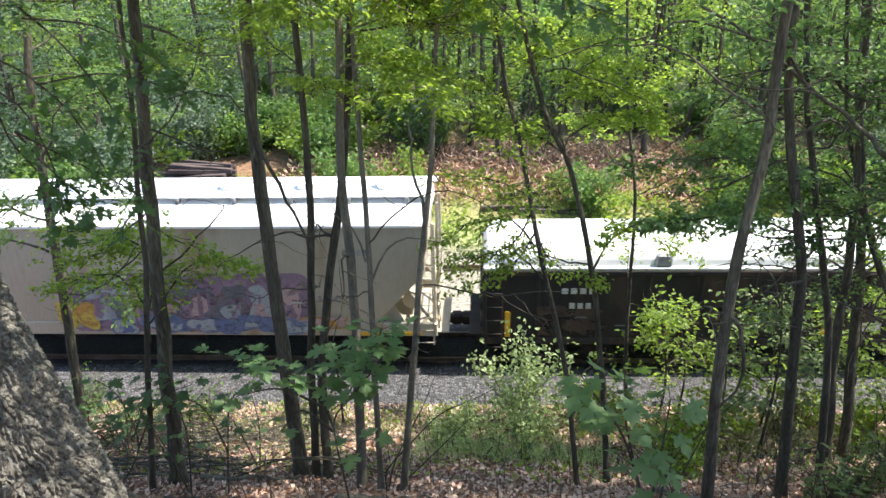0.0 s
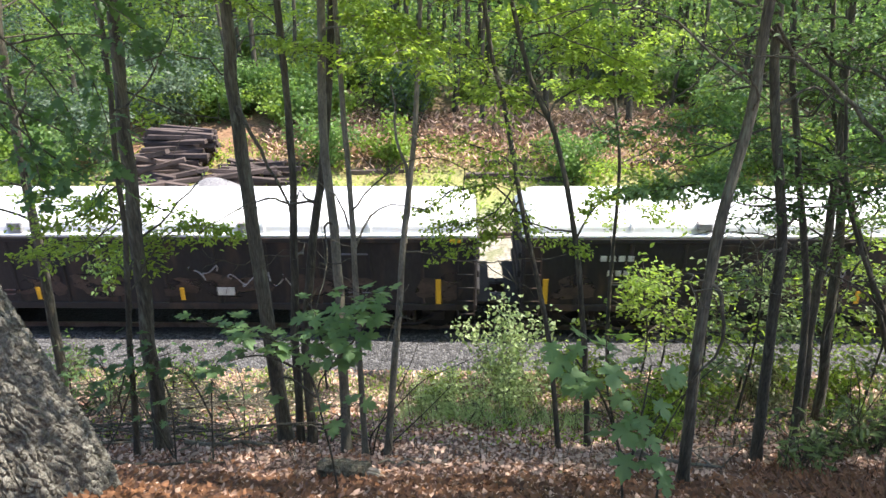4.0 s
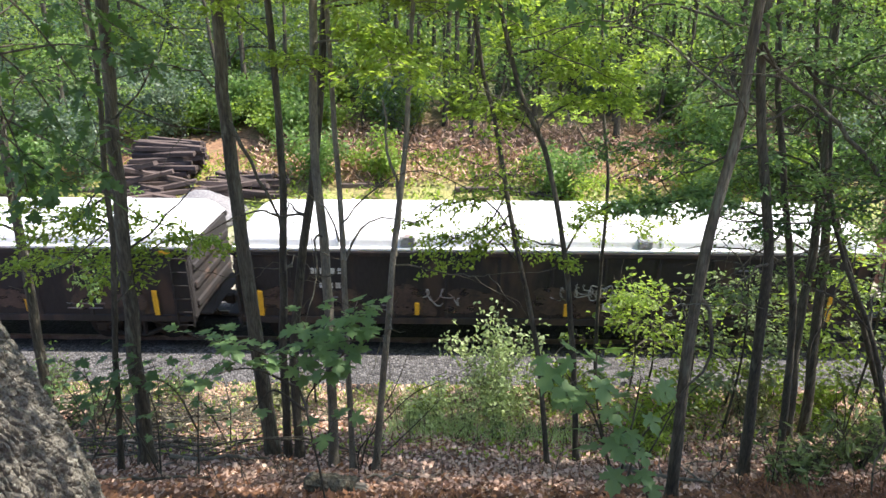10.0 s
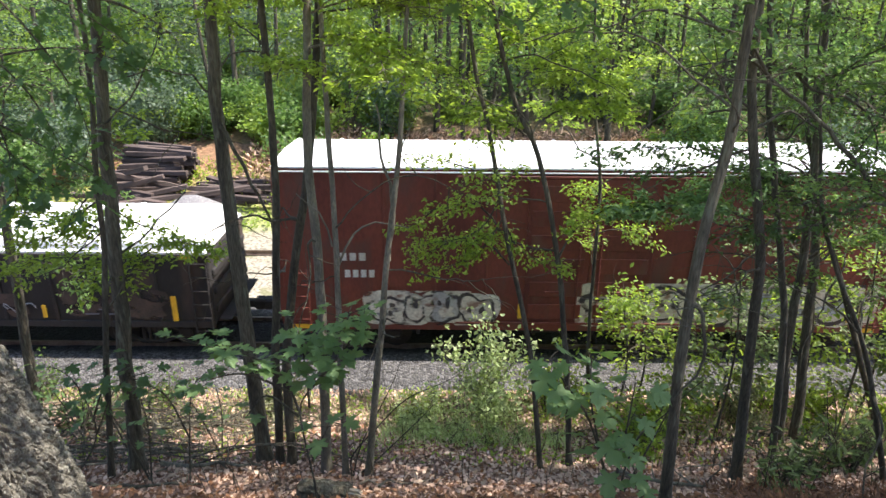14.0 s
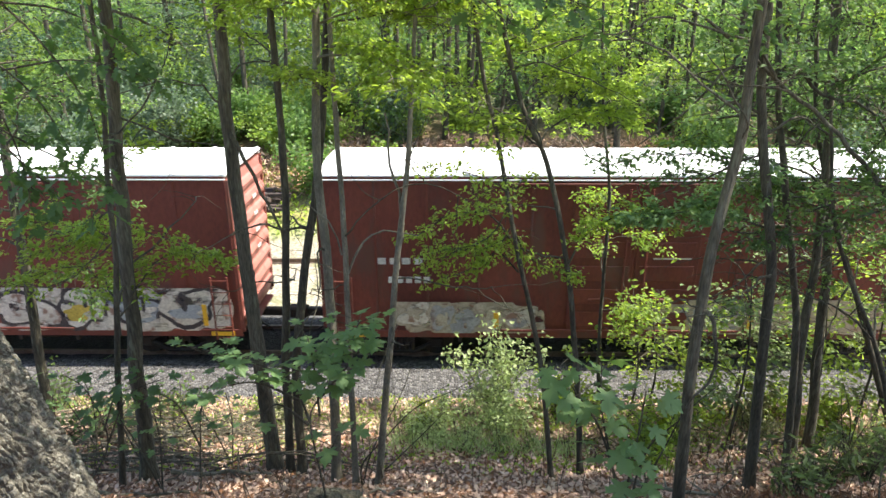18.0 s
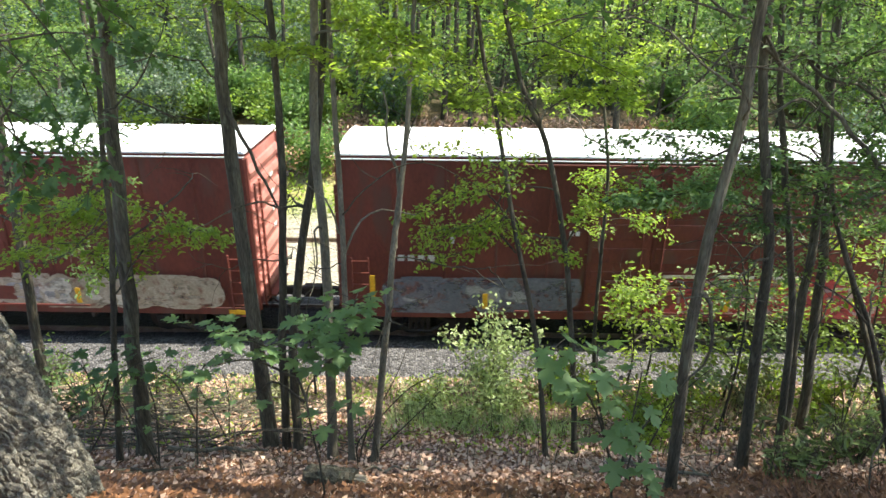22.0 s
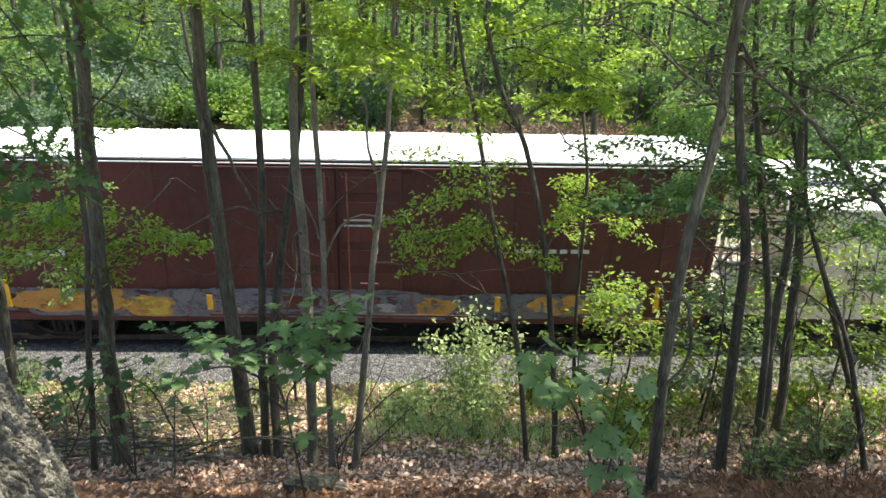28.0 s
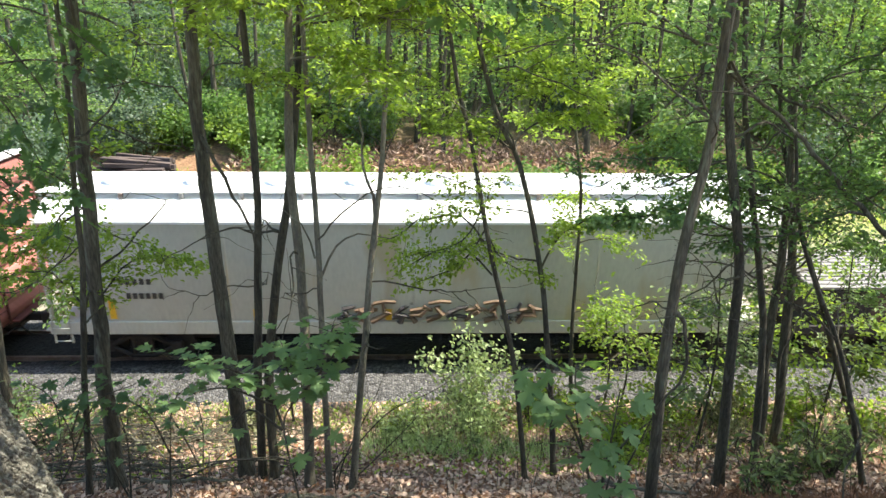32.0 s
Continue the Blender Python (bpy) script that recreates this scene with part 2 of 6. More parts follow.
def rhomb_mesh(name, at, ahead, side, length, width):
    """Leaves or blades far off: one four-sided face each."""
    n = len(at)
    length, width = np.broadcast_to(length, n)[:, None], np.broadcast_to(width, n)[:, None]
    v = np.empty((n, 4, 3))
    v[:, 0] = at
    v[:, 1] = at + ahead * length * 0.45 + side * width * 0.5
    v[:, 2] = at + ahead * length
    v[:, 3] = at + ahead * length * 0.45 - side * width * 0.5
    me = bpy.data.meshes.new(name)
    me.vertices.add(n * 4)
    me.vertices.foreach_set("co", v.reshape(-1))
    me.loops.add(n * 4)
    me.loops.foreach_set("vertex_index", np.arange(n * 4))
    me.polygons.add(n)
    me.polygons.foreach_set("loop_start", np.arange(n) * 4)
    me.update(calc_edges=True)
    return me


def unit(a):
    return a / np.maximum(np.linalg.norm(a, axis=1, keepdims=True), 1e-9)


def scatter_leaves(name, rng, at, size, flat=0.5, out=None, slim=0.62, plain=False):
    """Leaves at the places, roughly level (flat 1) or any way up (flat 0)."""
    n = len(at)
    ahead = rng.normal(size=(n, 3))
    ahead[:, 2] = ahead[:, 2] * (1 - flat * 0.7) - 0.3
    if out is not None:
        ahead += out * 0.8
    ahead = unit(ahead)
    up = rng.normal(size=(n, 3)) * (1 - flat * 0.75)
    up[:, 2] += 1.2 * flat
    side = unit(np.cross(up, ahead))
    ln = size * rng.uniform(0.65, 1.25, n)
    return (rhomb_mesh if plain else leaf_mesh)(name, at, ahead, side, ln, ln * slim)


# ---- ground profile across the cutting ----
PROFILE_Y = [-60, 0, 3, 5, 6.5, 7.9, 9.5, 11.2, 13, 14, 14.6, 20.5, 22, 25, 28, 31, 36, 45, 60, 200, 2500]
PROFILE_Z = [7.8, 7.4, 5.6, 4.1, 3.0, 2.1, 1.25, 0.56, 0.1, -0.25, -0.35, -0.35, -0.3, 0.1, 1.0, 2.0, 2.9, 4.2, 5.2, 6.0, 6.0]


def ground_z(x, y):
    z = float(np.interp(y, PROFILE_Y, PROFILE_Z))
    soft = 0.0 if 13.9 < y < 22.5 else min(1.0, abs(y - 18.2) / 8)
    return z + soft * (0.16 * noise.noise((x * 0.35, y * 0.35, 1.7)) + 0.05 * noise.noise((x * 1.5, y * 1.5, 4.2)))


def ground_grid(name, xs, ys, material, lift=0.0):
    vs = [(x, y, ground_z(x, y) + lift) for y in ys for x in xs]
    w = len(xs)
    fs = [(j * w + i, j * w + i + 1, (j + 1) * w + i + 1, (j + 1) * w + i) for j in range(len(ys) - 1) for i in range(w - 1)]
    return part(name, Shape().add(vs, fs), material, None, "", True)


def spread(a, b, n):
    return [a + (b - a) * i / (n - 1) for i in range(n)]


# ---- ground ----
def ground_material():
    m, nd, lk, p = nodes_of("cutting_ground")
    co = nd.new("ShaderNodeTexCoord").outputs["Object"]
    sp = nd.new("ShaderNodeSeparateXYZ")
    lk.new(co, sp.inputs[0])
    wob = noise_tex(nd, lk, co, 0.5, 5)
    ma = nd.new("ShaderNodeMath")
    ma.operation = "MULTIPLY_ADD"
    lk.new(wob, ma.inputs[0])
    ma.inputs[1].default_value = 5.0
    lk.new(sp.outputs[1], ma.inputs[2])
    mr = nd.new("ShaderNodeMapRange")
    mr.inputs["From Min"].default_value, mr.inputs["From Max"].default_value = 0.0, 60.0
    lk.new(ma.outputs[0], mr.inputs[0])
    bands = ramp(nd, [(0.0, (0.14, 0.075, 0.042)), (0.155, (0.17, 0.09, 0.05)), (0.185, (0.13, 0.075, 0.052)), (0.27, (0.20, 0.13, 0.095)), (0.30, (0.28, 0.245, 0.19)),
                      (0.37, (0.27, 0.245, 0.195)), (0.44, (0.26, 0.235, 0.18)), (0.475, (0.22, 0.25, 0.08)), (0.53, (0.24, 0.13, 0.075)), (0.60, (0.17, 0.11, 0.06)), (0.68, (0.06, 0.07, 0.03)), (0.92, (0.06, 0.08, 0.03)), (1.0, (0.09, 0.13, 0.04))])
    lk.new(mr.outputs[0], bands.inputs[0])
    n2 = noise_tex(nd, lk, co, 9, 6)
    r2 = ramp(nd, [(0.3, (0.4, 0.4, 0.4)), (0.7, (1.45, 1.45, 1.45))])
    lk.new(n2, r2.inputs[0])
    col = mixed(nd, lk, 1.0, bands.outputs[0], r2.outputs[0], "MULTIPLY")
    n3 = noise_tex(nd, lk, co, 1.3, 6)
    r3 = ramp(nd, [(0.56, (0, 0, 0)), (0.68, (0.7, 0.7, 0.7))])
    lk.new(n3, r3.inputs[0])
    col = mixed(nd, lk, r3.outputs[0], col, (0.12, 0.13, 0.05))
    lk.new(col, p.inputs["Base Color"])
    p.inputs["Roughness"].default_value = 0.95
    bp = nd.new("ShaderNodeBump")
    bp.inputs["Strength"].default_value, bp.inputs["Distance"].default_value = 0.7, 0.04
    lk.new(n2, bp.inputs["Height"])
    lk.new(bp.outputs[0], p.inputs["Normal"])
    return m


far = [60, 120, 300, 900, 2500]
gx = [-v for v in far[::-1]] + spread(-40, 40, 161) + far
gy = [-900, -200, -60, -20, -5] + spread(0, 34, 100) + spread(35, 60, 26) + [70, 90, 120, 200, 400, 900, 2500]
ground = ground_grid("ground", gx, gy, ground_material())
tagged(ground, "leaf-littered woodland bank with a pale gravel strip", "ground", "", "structure")

BALLAST = surface("grey_ballast", (0.14, 0.14, 0.15), (0.27, 0.26, 0.26), 0.95, 14, 55, 0.9, dist=0.03)
bal = Shape()
prof = [(13.75, -0.42), (14.15, -0.27), (14.9, -0.09), (15.5, -0.05), (15.75, -0.13), (18.1, -0.13), (18.9, -0.2), (19.8, -0.42)]
xs = spread(-45, 45, 181)
bal.loft([[(x, y + 0.05 * noise.noise((x, y, 9)), z + 0.03 * noise.noise((x * 2, y * 2, 3))) for y, z in prof] for x in xs], False, False)


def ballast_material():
    """Crushed stone, oily and painted with train shade between and beside the rails."""
    m, nd, lk, p = nodes_of("crushed_stone")
    co = nd.new("ShaderNodeTexCoord").outputs["Object"]
    vo = nd.new("ShaderNodeTexVoronoi")
    vo.inputs["Scale"].default_value = 17
    lk.new(co, vo.inputs["Vector"])
    tone = ramp(nd, [(0.0, (0.034, 0.033, 0.035)), (0.5, (0.072, 0.071, 0.073)), (1.0, (0.15, 0.147, 0.15))])
    sp0 = nd.new("ShaderNodeSeparateColor")
    lk.new(vo.outputs["Color"], sp0.inputs[0])
    lk.new(sp0.outputs[0], tone.inputs[0])
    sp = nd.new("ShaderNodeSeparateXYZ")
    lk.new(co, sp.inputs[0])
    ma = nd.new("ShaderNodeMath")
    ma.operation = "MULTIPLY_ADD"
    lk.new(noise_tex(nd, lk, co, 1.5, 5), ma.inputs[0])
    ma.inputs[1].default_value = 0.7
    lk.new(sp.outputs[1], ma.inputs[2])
    # darker stops: oily stone plus under-car shade, put into the colour
    oily_shade = ramp(nd, [(0.0, (1, 1, 1)), (0.31, (0.95, 0.94, 0.93)), (0.37, (0.42, 0.40, 0.38)), (0.45, (0.2, 0.19, 0.18)), (0.75, (0.16, 0.15, 0.14)), (0.86, (0.9, 0.9, 0.9))])
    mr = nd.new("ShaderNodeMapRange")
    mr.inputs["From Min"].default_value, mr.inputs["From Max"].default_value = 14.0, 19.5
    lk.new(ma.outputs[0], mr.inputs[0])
    lk.new(mr.outputs[0], oily_shade.inputs[0])
    lk.new(mixed(nd, lk, 1.0, tone.outputs[0], oily_shade.outputs[0], "MULTIPLY"), p.inputs["Base Color"])
    p.inputs["Roughness"].default_value = 0.95
    bp = nd.new("ShaderNodeBump")
    bp.inputs["Strength"].default_value, bp.inputs["Distance"].default_value = 1.0, 0.05
    bp.invert = True
    lk.new(vo.outputs["Distance"], bp.inputs["Height"])
    lk.new(bp.outputs[0], p.inputs["Normal"])
    return m


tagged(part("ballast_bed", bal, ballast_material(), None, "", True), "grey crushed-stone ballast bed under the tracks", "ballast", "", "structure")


def track(yc, name_label):
    t = tagged(new("railway_track"), name_label, "track", "", "structure")
    for s in (-1, 1):
        y = yc + s * 0.7525
        r = Shape()
        prof_r = [(-0.07, -0.17), (0.07, -0.17), (0.07, -0.155), (0.012, -0.13), (0.012, -0.045), (0.036, -0.03), (0.034, 0.0), (-0.034, 0.0), (-0.036, -0.03), (-0.012, -0.045), (-0.012, -0.13), (-0.07, -0.155)]
        r.loft([[(x, y + a, b) for a, b in prof_r] for x in (-46, 46)])
        part("rail", r, STEEL_RAIL, t)
    return t


main_track = track(16.75, "steel rails of the main line on timber sleepers")
track(23.6, "rusty steel rails of a siding beyond the train")
tie = Shape().box(-0.115, 0.115, -1.3, 1.3, -0.32, -0.165, 0.012).mesh("sleeper")
tie.materials.append(WOOD_DARK)
for trk, yc in ((main_track, 16.75),):
    for i in range(64):
        o = new("sleeper", tie)
        o.parent = trk
        o.location = (-17 + i * 0.54, yc + 0.03 * math.sin(i * 7.1), 0)

# ---- train ----
YC = 16.75
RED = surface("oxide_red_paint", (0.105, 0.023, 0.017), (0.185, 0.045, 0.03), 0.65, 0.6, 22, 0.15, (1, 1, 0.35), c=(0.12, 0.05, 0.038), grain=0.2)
# end walls get a paler red than the sides
PALE_RED = surface("pale_red_paint", (0.30, 0.105, 0.085), (0.42, 0.175, 0.15), 0.6, 0.8, 22, 0.15, c=(0.24, 0.085, 0.07), grain=0.15)
BROWN = surface("oxide_brown_paint", (0.068, 0.019, 0.017), (0.118, 0.034, 0.027), 0.65, 0.6, 22, 0.15, (1, 1, 0.35), c=(0.08, 0.036, 0.03), grain=0.2)
ROOF = surface("galvanised_white_roof", (0.74, 0.76, 0.78), (0.88, 0.89, 0.90), 0.35, 1.2, 18, 0.05, grain=0.05)
CREAM = surface("cream_hopper_paint", (0.36, 0.325, 0.25), (0.46, 0.42, 0.335), 0.5, 0.4, 16, 0.08, (1, 1, 0.3), c=(0.30, 0.235, 0.15), grain=0.08)
GREY_HOPPER = surface("pale_grey_hopper_paint", (0.44, 0.43, 0.375), (0.55, 0.54, 0.48), 0.5, 0.4, 16, 0.08, (1, 1, 0.3), c=(0.45, 0.385, 0.27), grain=0.08)
BLACK = surface("worn_black_paint", (0.015, 0.0142, 0.015), (0.029, 0.0255, 0.0255), 0.8, 0.6, 18, 0.15, (1, 1, 0.3), c=(0.062, 0.040, 0.031), grain=0.25)
FADED = surface("rusty_faded_patch", (0.040, 0.028, 0.025), (0.082, 0.055, 0.044), 0.7, 2.5, 20, 0.05, c=(0.03, 0.025, 0.025))
LID = surface("white_cover", (0.74, 0.76, 0.78), (0.86, 0.87, 0.88), 0.4, 0.8, 14, 0.03, grain=0.04)
WHITE = surface("faded_white_paint", (0.5, 0.49, 0.46), (0.66, 0.65, 0.62), 0.7, 5, 40, 0.1)
YELLOW = surface("safety_yellow", (0.66, 0.36, 0.02), (0.80, 0.47, 0.03), 0.6, 4, 40, 0.1)
INK = surface("dark_lettering", (0.03, 0.03, 0.03), (0.07, 0.06, 0.055), 0.7, 5, 40, 0.1)
SPRAY = {
    "pale": surface("spray_pale", (0.50, 0.47, 0.40), (0.68, 0.64, 0.56), 0.7, 1.4, 20, 0.05, c=(0.26, 0.16, 0.12)),
    "tan": surface("spray_tan", (0.33, 0.28, 0.20), (0.48, 0.42, 0.33), 0.7, 1.4, 20, 0.05, c=(0.22, 0.12, 0.085)),
    "grey": surface("spray_grey", (0.26, 0.26, 0.27), (0.38, 0.38, 0.38), 0.7, 1.4, 20, 0.05, c=(0.2, 0.14, 0.12)),
    "slate": surface("spray_slate", (0.11, 0.12, 0.15), (0.18, 0.18, 0.21), 0.7, 1.4, 20, 0.05, c=(0.16, 0.08, 0.07)),
    "red": surface("spray_red", (0.36, 0.045, 0.05), (0.48, 0.08, 0.08), 0.7, 1.4, 20, 0.05, c=(0.28, 0.06, 0.05)),
    "violet": surface("spray_violet", (0.19, 0.13, 0.19), (0.28, 0.20, 0.26), 0.7, 1.4, 20, 0.05),
    "pink": surface("spray_pink", (0.38, 0.26, 0.26), (0.46, 0.34, 0.33), 0.7, 1.4, 20, 0.05),
    "blue": surface("spray_blue", (0.10, 0.13, 0.25), (0.17, 0.21, 0.33), 0.7, 1.4, 20, 0.05),
    "sky": surface("spray_sky", (0.28, 0.31, 0.35), (0.36, 0.40, 0.42), 0.7, 1.4, 20, 0.05),
    "yellow": surface("spray_yellow", (0.48, 0.36, 0.06), (0.60, 0.46, 0.10), 0.7, 1.4, 20, 0.05),
    "orange": surface("spray_orange", (0.40, 0.20, 0.05), (0.52, 0.28, 0.07), 0.7, 1.4, 20, 0.05),
    "dark": surface("spray_dark", (0.035, 0.03, 0.035), (0.07, 0.06, 0.06), 0.7, 1.4, 20, 0.05),
}
for m in (*SPRAY.values(), FADED):
    # chipped and faded paint: it is missing in places
    nd, lk = m.node_tree.nodes, m.node_tree.links
    gap = ramp(nd, [(0.36, (0, 0, 0)), (0.47, (1, 1, 1))])
    lk.new(noise_tex(nd, lk, shifted(nd, lk), 3.2, 9, (0.45, 1, 1)), gap.inputs[0])
    lk.new(gap.outputs[0], nd["Principled BSDF"].inputs["Alpha"])
CARS = []


def car(name, x0, x1, label, category="rail car"):
    """An empty at the middle of a car whose body runs from x0 to x1 at the clip's start."""
    e = tagged(new(name), label, category, "cars of the train")
    e.location = ((x0 + x1) / 2, YC, 0)
    CARS.append((e, (x0 + x1) / 2))
    return e, (x1 - x0) / 2


WHEEL = Shape()
for xa, xb, ra in ((-0.065, 0.03, 0.42), (0.03, 0.065, 0.445)):
    WHEEL.tube([(0, xa, 0), (0, xb, 0)], ra, 20)
WHEEL.tube([(0, -0.11, 0), (0, 0.09, 0)], 0.12, 12)
WHEEL = WHEEL.mesh("wheel")
WHEEL.materials.append(STEEL_BLACK)


def frame_of_truck(y):
    s = Shape()
    s.box(-1.05, -0.72, y - 0.07, y + 0.07, 0.28, 0.58, 0.04)
    s.box(0.72, 1.05, y - 0.07, y + 0.07, 0.28, 0.58, 0.04)
    s.tube([(-0.75, y, 0.5), (-0.3, y, 0.72), (0.3, y, 0.72), (0.75, y, 0.5)], 0.08, 6)
    s.tube([(-0.75, y, 0.38), (-0.3, y, 0.16), (0.3, y, 0.16), (0.75, y, 0.38)], 0.07, 6)
    for x in (-0.24, -0.08, 0.08, 0.24):
        s.tube([(x, y, 0.2), (x, y, 0.66)], 0.055, 8)
    return s


SIDE_NEAR, SIDE_FAR = frame_of_truck(-0.98).mesh("truck_frame"), frame_of_truck(0.98).mesh("truck_frame")
BOLSTER = Shape().box(-0.2, 0.2, -1.0, 1.0, 0.4, 0.72, 0.03).tube([(-0.88, -0.75, 0.42), (-0.88, 0.75, 0.42)], 0.08, 8).tube([(0.88, -0.75, 0.42), (0.88, 0.75, 0.42)], 0.08, 8).mesh("truck")


def running_gear(e, h, inset=1.9, reach=(0.55, 0.55)):
    """Two trucks with their wheels, draft gear and couplers that reach to the middle of the gaps."""
    for s, q in ((-1, reach[0]), (1, reach[1])):
        t = part("truck", BOLSTER, STEEL_BLACK, e)
        t.location = (s * (h - inset), 0, 0)
        part("side_frame", SIDE_NEAR, STEEL_BLACK, t)
        part("side_frame", SIDE_FAR, STEEL_BLACK, t)
        for x in (-0.88, 0.88):
            for y in (-0.75, 0.75):
                w = new("wheel", WHEEL)
                w.parent = t
                w.location = (x, y, 0.42)
                w.rotation_euler = (0, 0, 0 if y > 0 else math.pi)
        c = Shape().box(*sorted((s * (h - 0.1), s * (h + q - 0.1))), -0.09, 0.09, 0.72, 0.95, 0.03)
        c.box(*sorted((s * (h + q - 0.28), s * (h + q + 0.02))), -0.17, 0.17, 0.68, 1.0, 0.05)
        part("coupler", c, STEEL_BLACK, e)
        part("air_hose", Shape().tube([(s * (h + 0.05), -0.45, 0.8), (s * (h + q * 0.45), -0.45, 0.5), (s * (h + q * 0.9), -0.3, 0.4), (s * (h + q), -0.25, 0.42)], 0.028, 6), STEEL_BLACK, e)
        part("uncoupling_lever", Shape().tube([(s * (h + 0.12), -1.4, 0.86), (s * (h + 0.14), -0.5, 0.84), (s * (h + 0.2), -0.1, 1.0)], 0.018, 5), STEEL_BLACK, e)
    part("centre_sill", Shape().box(-h, h, -0.32, 0.32, 0.62, 0.98, 0.02), STEEL_BLACK, e)


def ladder(e, x, y, z0, z1, material, across="x", width=0.42):
    s = Shape()
    a, b = (x - width / 2, x + width / 2)
    n = int((z1 - z0) / 0.34)
    if across == "x":
        for q in (a, b):
            s.box(q - 0.02, q + 0.02, y - 0.03, y + 0.02, z0, z1, 0.005)
        for i in range(n + 1):
            z = z0 + 0.08 + i * (z1 - z0 - 0.16) / n
            s.tube([(a, y - 0.05, z), (b, y - 0.05, z)], 0.013, 5)
    else:
        for q in (y - width / 2, y + width / 2):
            s.box(x - 0.03, x + 0.03, q - 0.02, q + 0.02, z0, z1, 0.005)
        for i in range(n + 1):
            z = z0 + 0.08 + i * (z1 - z0 - 0.16) / n
            s.tube([(x, y - width / 2, z), (x, y + width / 2, z)], 0.013, 5)
    part("ladder", s, material, e)


def bars(e, rows, y, material, name="lettering"):
    """Unreadable or left-out writing as plain bars: rows of x0, x1, z, height, count."""
    for x0, x1, z, hgt, n in rows:
        w = (x1 - x0) / n
        for i in range(n):
            part(name, Shape().box(x0 + i * w, x0 + (i + 0.66) * w, y - 0.004, y + 0.004, z - hgt / 2, z + hgt / 2, 0.001), material, e)


def strips(e, places, y):
    for x, z, w, hgt in places:
        part("reflector", Shape().box(x - w / 2, x + w / 2, y - 0.006, y + 0.004, z - hgt / 2, z + hgt / 2, 0.002), YELLOW, e, "yellow reflective strip")


def blob(rng, x, z, w, hgt, n=26, rough=0.3):
    """A rounded spray-paint form on the side of a car."""
    ph = rng.uniform(0, 6.28, 4)
    k = rng.uniform(0.4, 1.0, 4)
    ring = []
    for i in range(n):
        a = 2 * math.pi * i / n
        r = 1 + rough * (k[0] * math.sin(2 * a + ph[0]) * 0.5 + k[1] * math.sin(3 * a + ph[1]) * 0.5 + k[2] * math.sin(5 * a + ph[2]) * 0.35)
        ca, sa = math.cos(a), math.sin(a)
        sq = 1 / max(abs(ca), abs(sa)) ** 0.55
        ring.append((x + ca * r * sq * w / 2, z + sa * r * sq * hgt / 2))
    return ring


def written(e, words, x, z, height, y, material):
    """A short spray-painted word as flat letters on the side of a car."""
    cu = bpy.data.curves.new("graffiti", "FONT")
    cu.body, cu.size, cu.extrude, cu.shear = words, height * 1.4, 0.003, 0.25
    ob = bpy.data.objects.new("graffiti", cu)
    me = bpy.data.meshes.new_from_object(ob)
    bpy.data.objects.remove(ob)
    o = part("graffiti", me, material, e, "dark spray-painted word")
    o.matrix_basis = pose(x, y, z, 90, 0, 0)


def graffiti(e, x0, x1, z0, z1, fills, outline, seed, y=-1.5, count=6, base=None):
    """A spray-painted piece: a ragged ground, letter-like forms with outlines, and strokes in them."""
    rng = np.random.default_rng(seed)

    def lay(key, ring, depth):
        zz = [(px, y - depth, min(max(pz, z0), z1)) for px, pz in ring]
        part("graffiti", Shape().add(zz, [tuple(range(len(zz)))]), SPRAY[key], e)

    w = (x1 - x0) / count
    if base:
        for i in range(count * 2):
            lay(base, blob(rng, x0 + (i + 0.5) * w / 2, (z0 + z1) / 2 + rng.normal(0, 0.08), w * 1.25, (z1 - z0) * rng.uniform(0.9, 1.1), 26, 0.14), 0.004 + i * 0.0002)
    for i in range(count):
        cx, cz = x0 + (i + 0.5) * w + rng.normal(0, 0.05), (z0 + z1) / 2 + rng.normal(0, 0.06)
        ww, hh = w * rng.uniform(0.85, 1.15), (z1 - z0) * rng.uniform(0.62, 0.85)
        f = fills[int(rng.integers(0, len(fills)))]
        st = rng.bit_generator.state
        lay(outline, blob(rng, cx, cz, ww * 1.1, hh * 1.13, 26, 0.4), 0.010 + i * 0.0003)
        rng.bit_generator.state = st
        lay(f, blob(rng, cx, cz, ww * 0.93, hh * 0.9, 26, 0.4), 0.014 + i * 0.0003)
        f2 = fills[int(rng.integers(0, len(fills)))]
        lay(f2, blob(rng, cx + rng.normal(0, 0.1) * w, cz - hh * 0.15, ww * 0.55, hh * 0.4, 18, 0.5), 0.018 + i * 0.0003)
        for k in range(2):
            lay(outline, blob(rng, cx + rng.uniform(-0.25, 0.25) * w, cz + rng.uniform(-0.2, 0.25) * hh, ww * rng.uniform(0.08, 0.2), hh * rng.uniform(0.2, 0.5), 14, 0.3), 0.021 + i * 0.0003 + k * 0.0001)


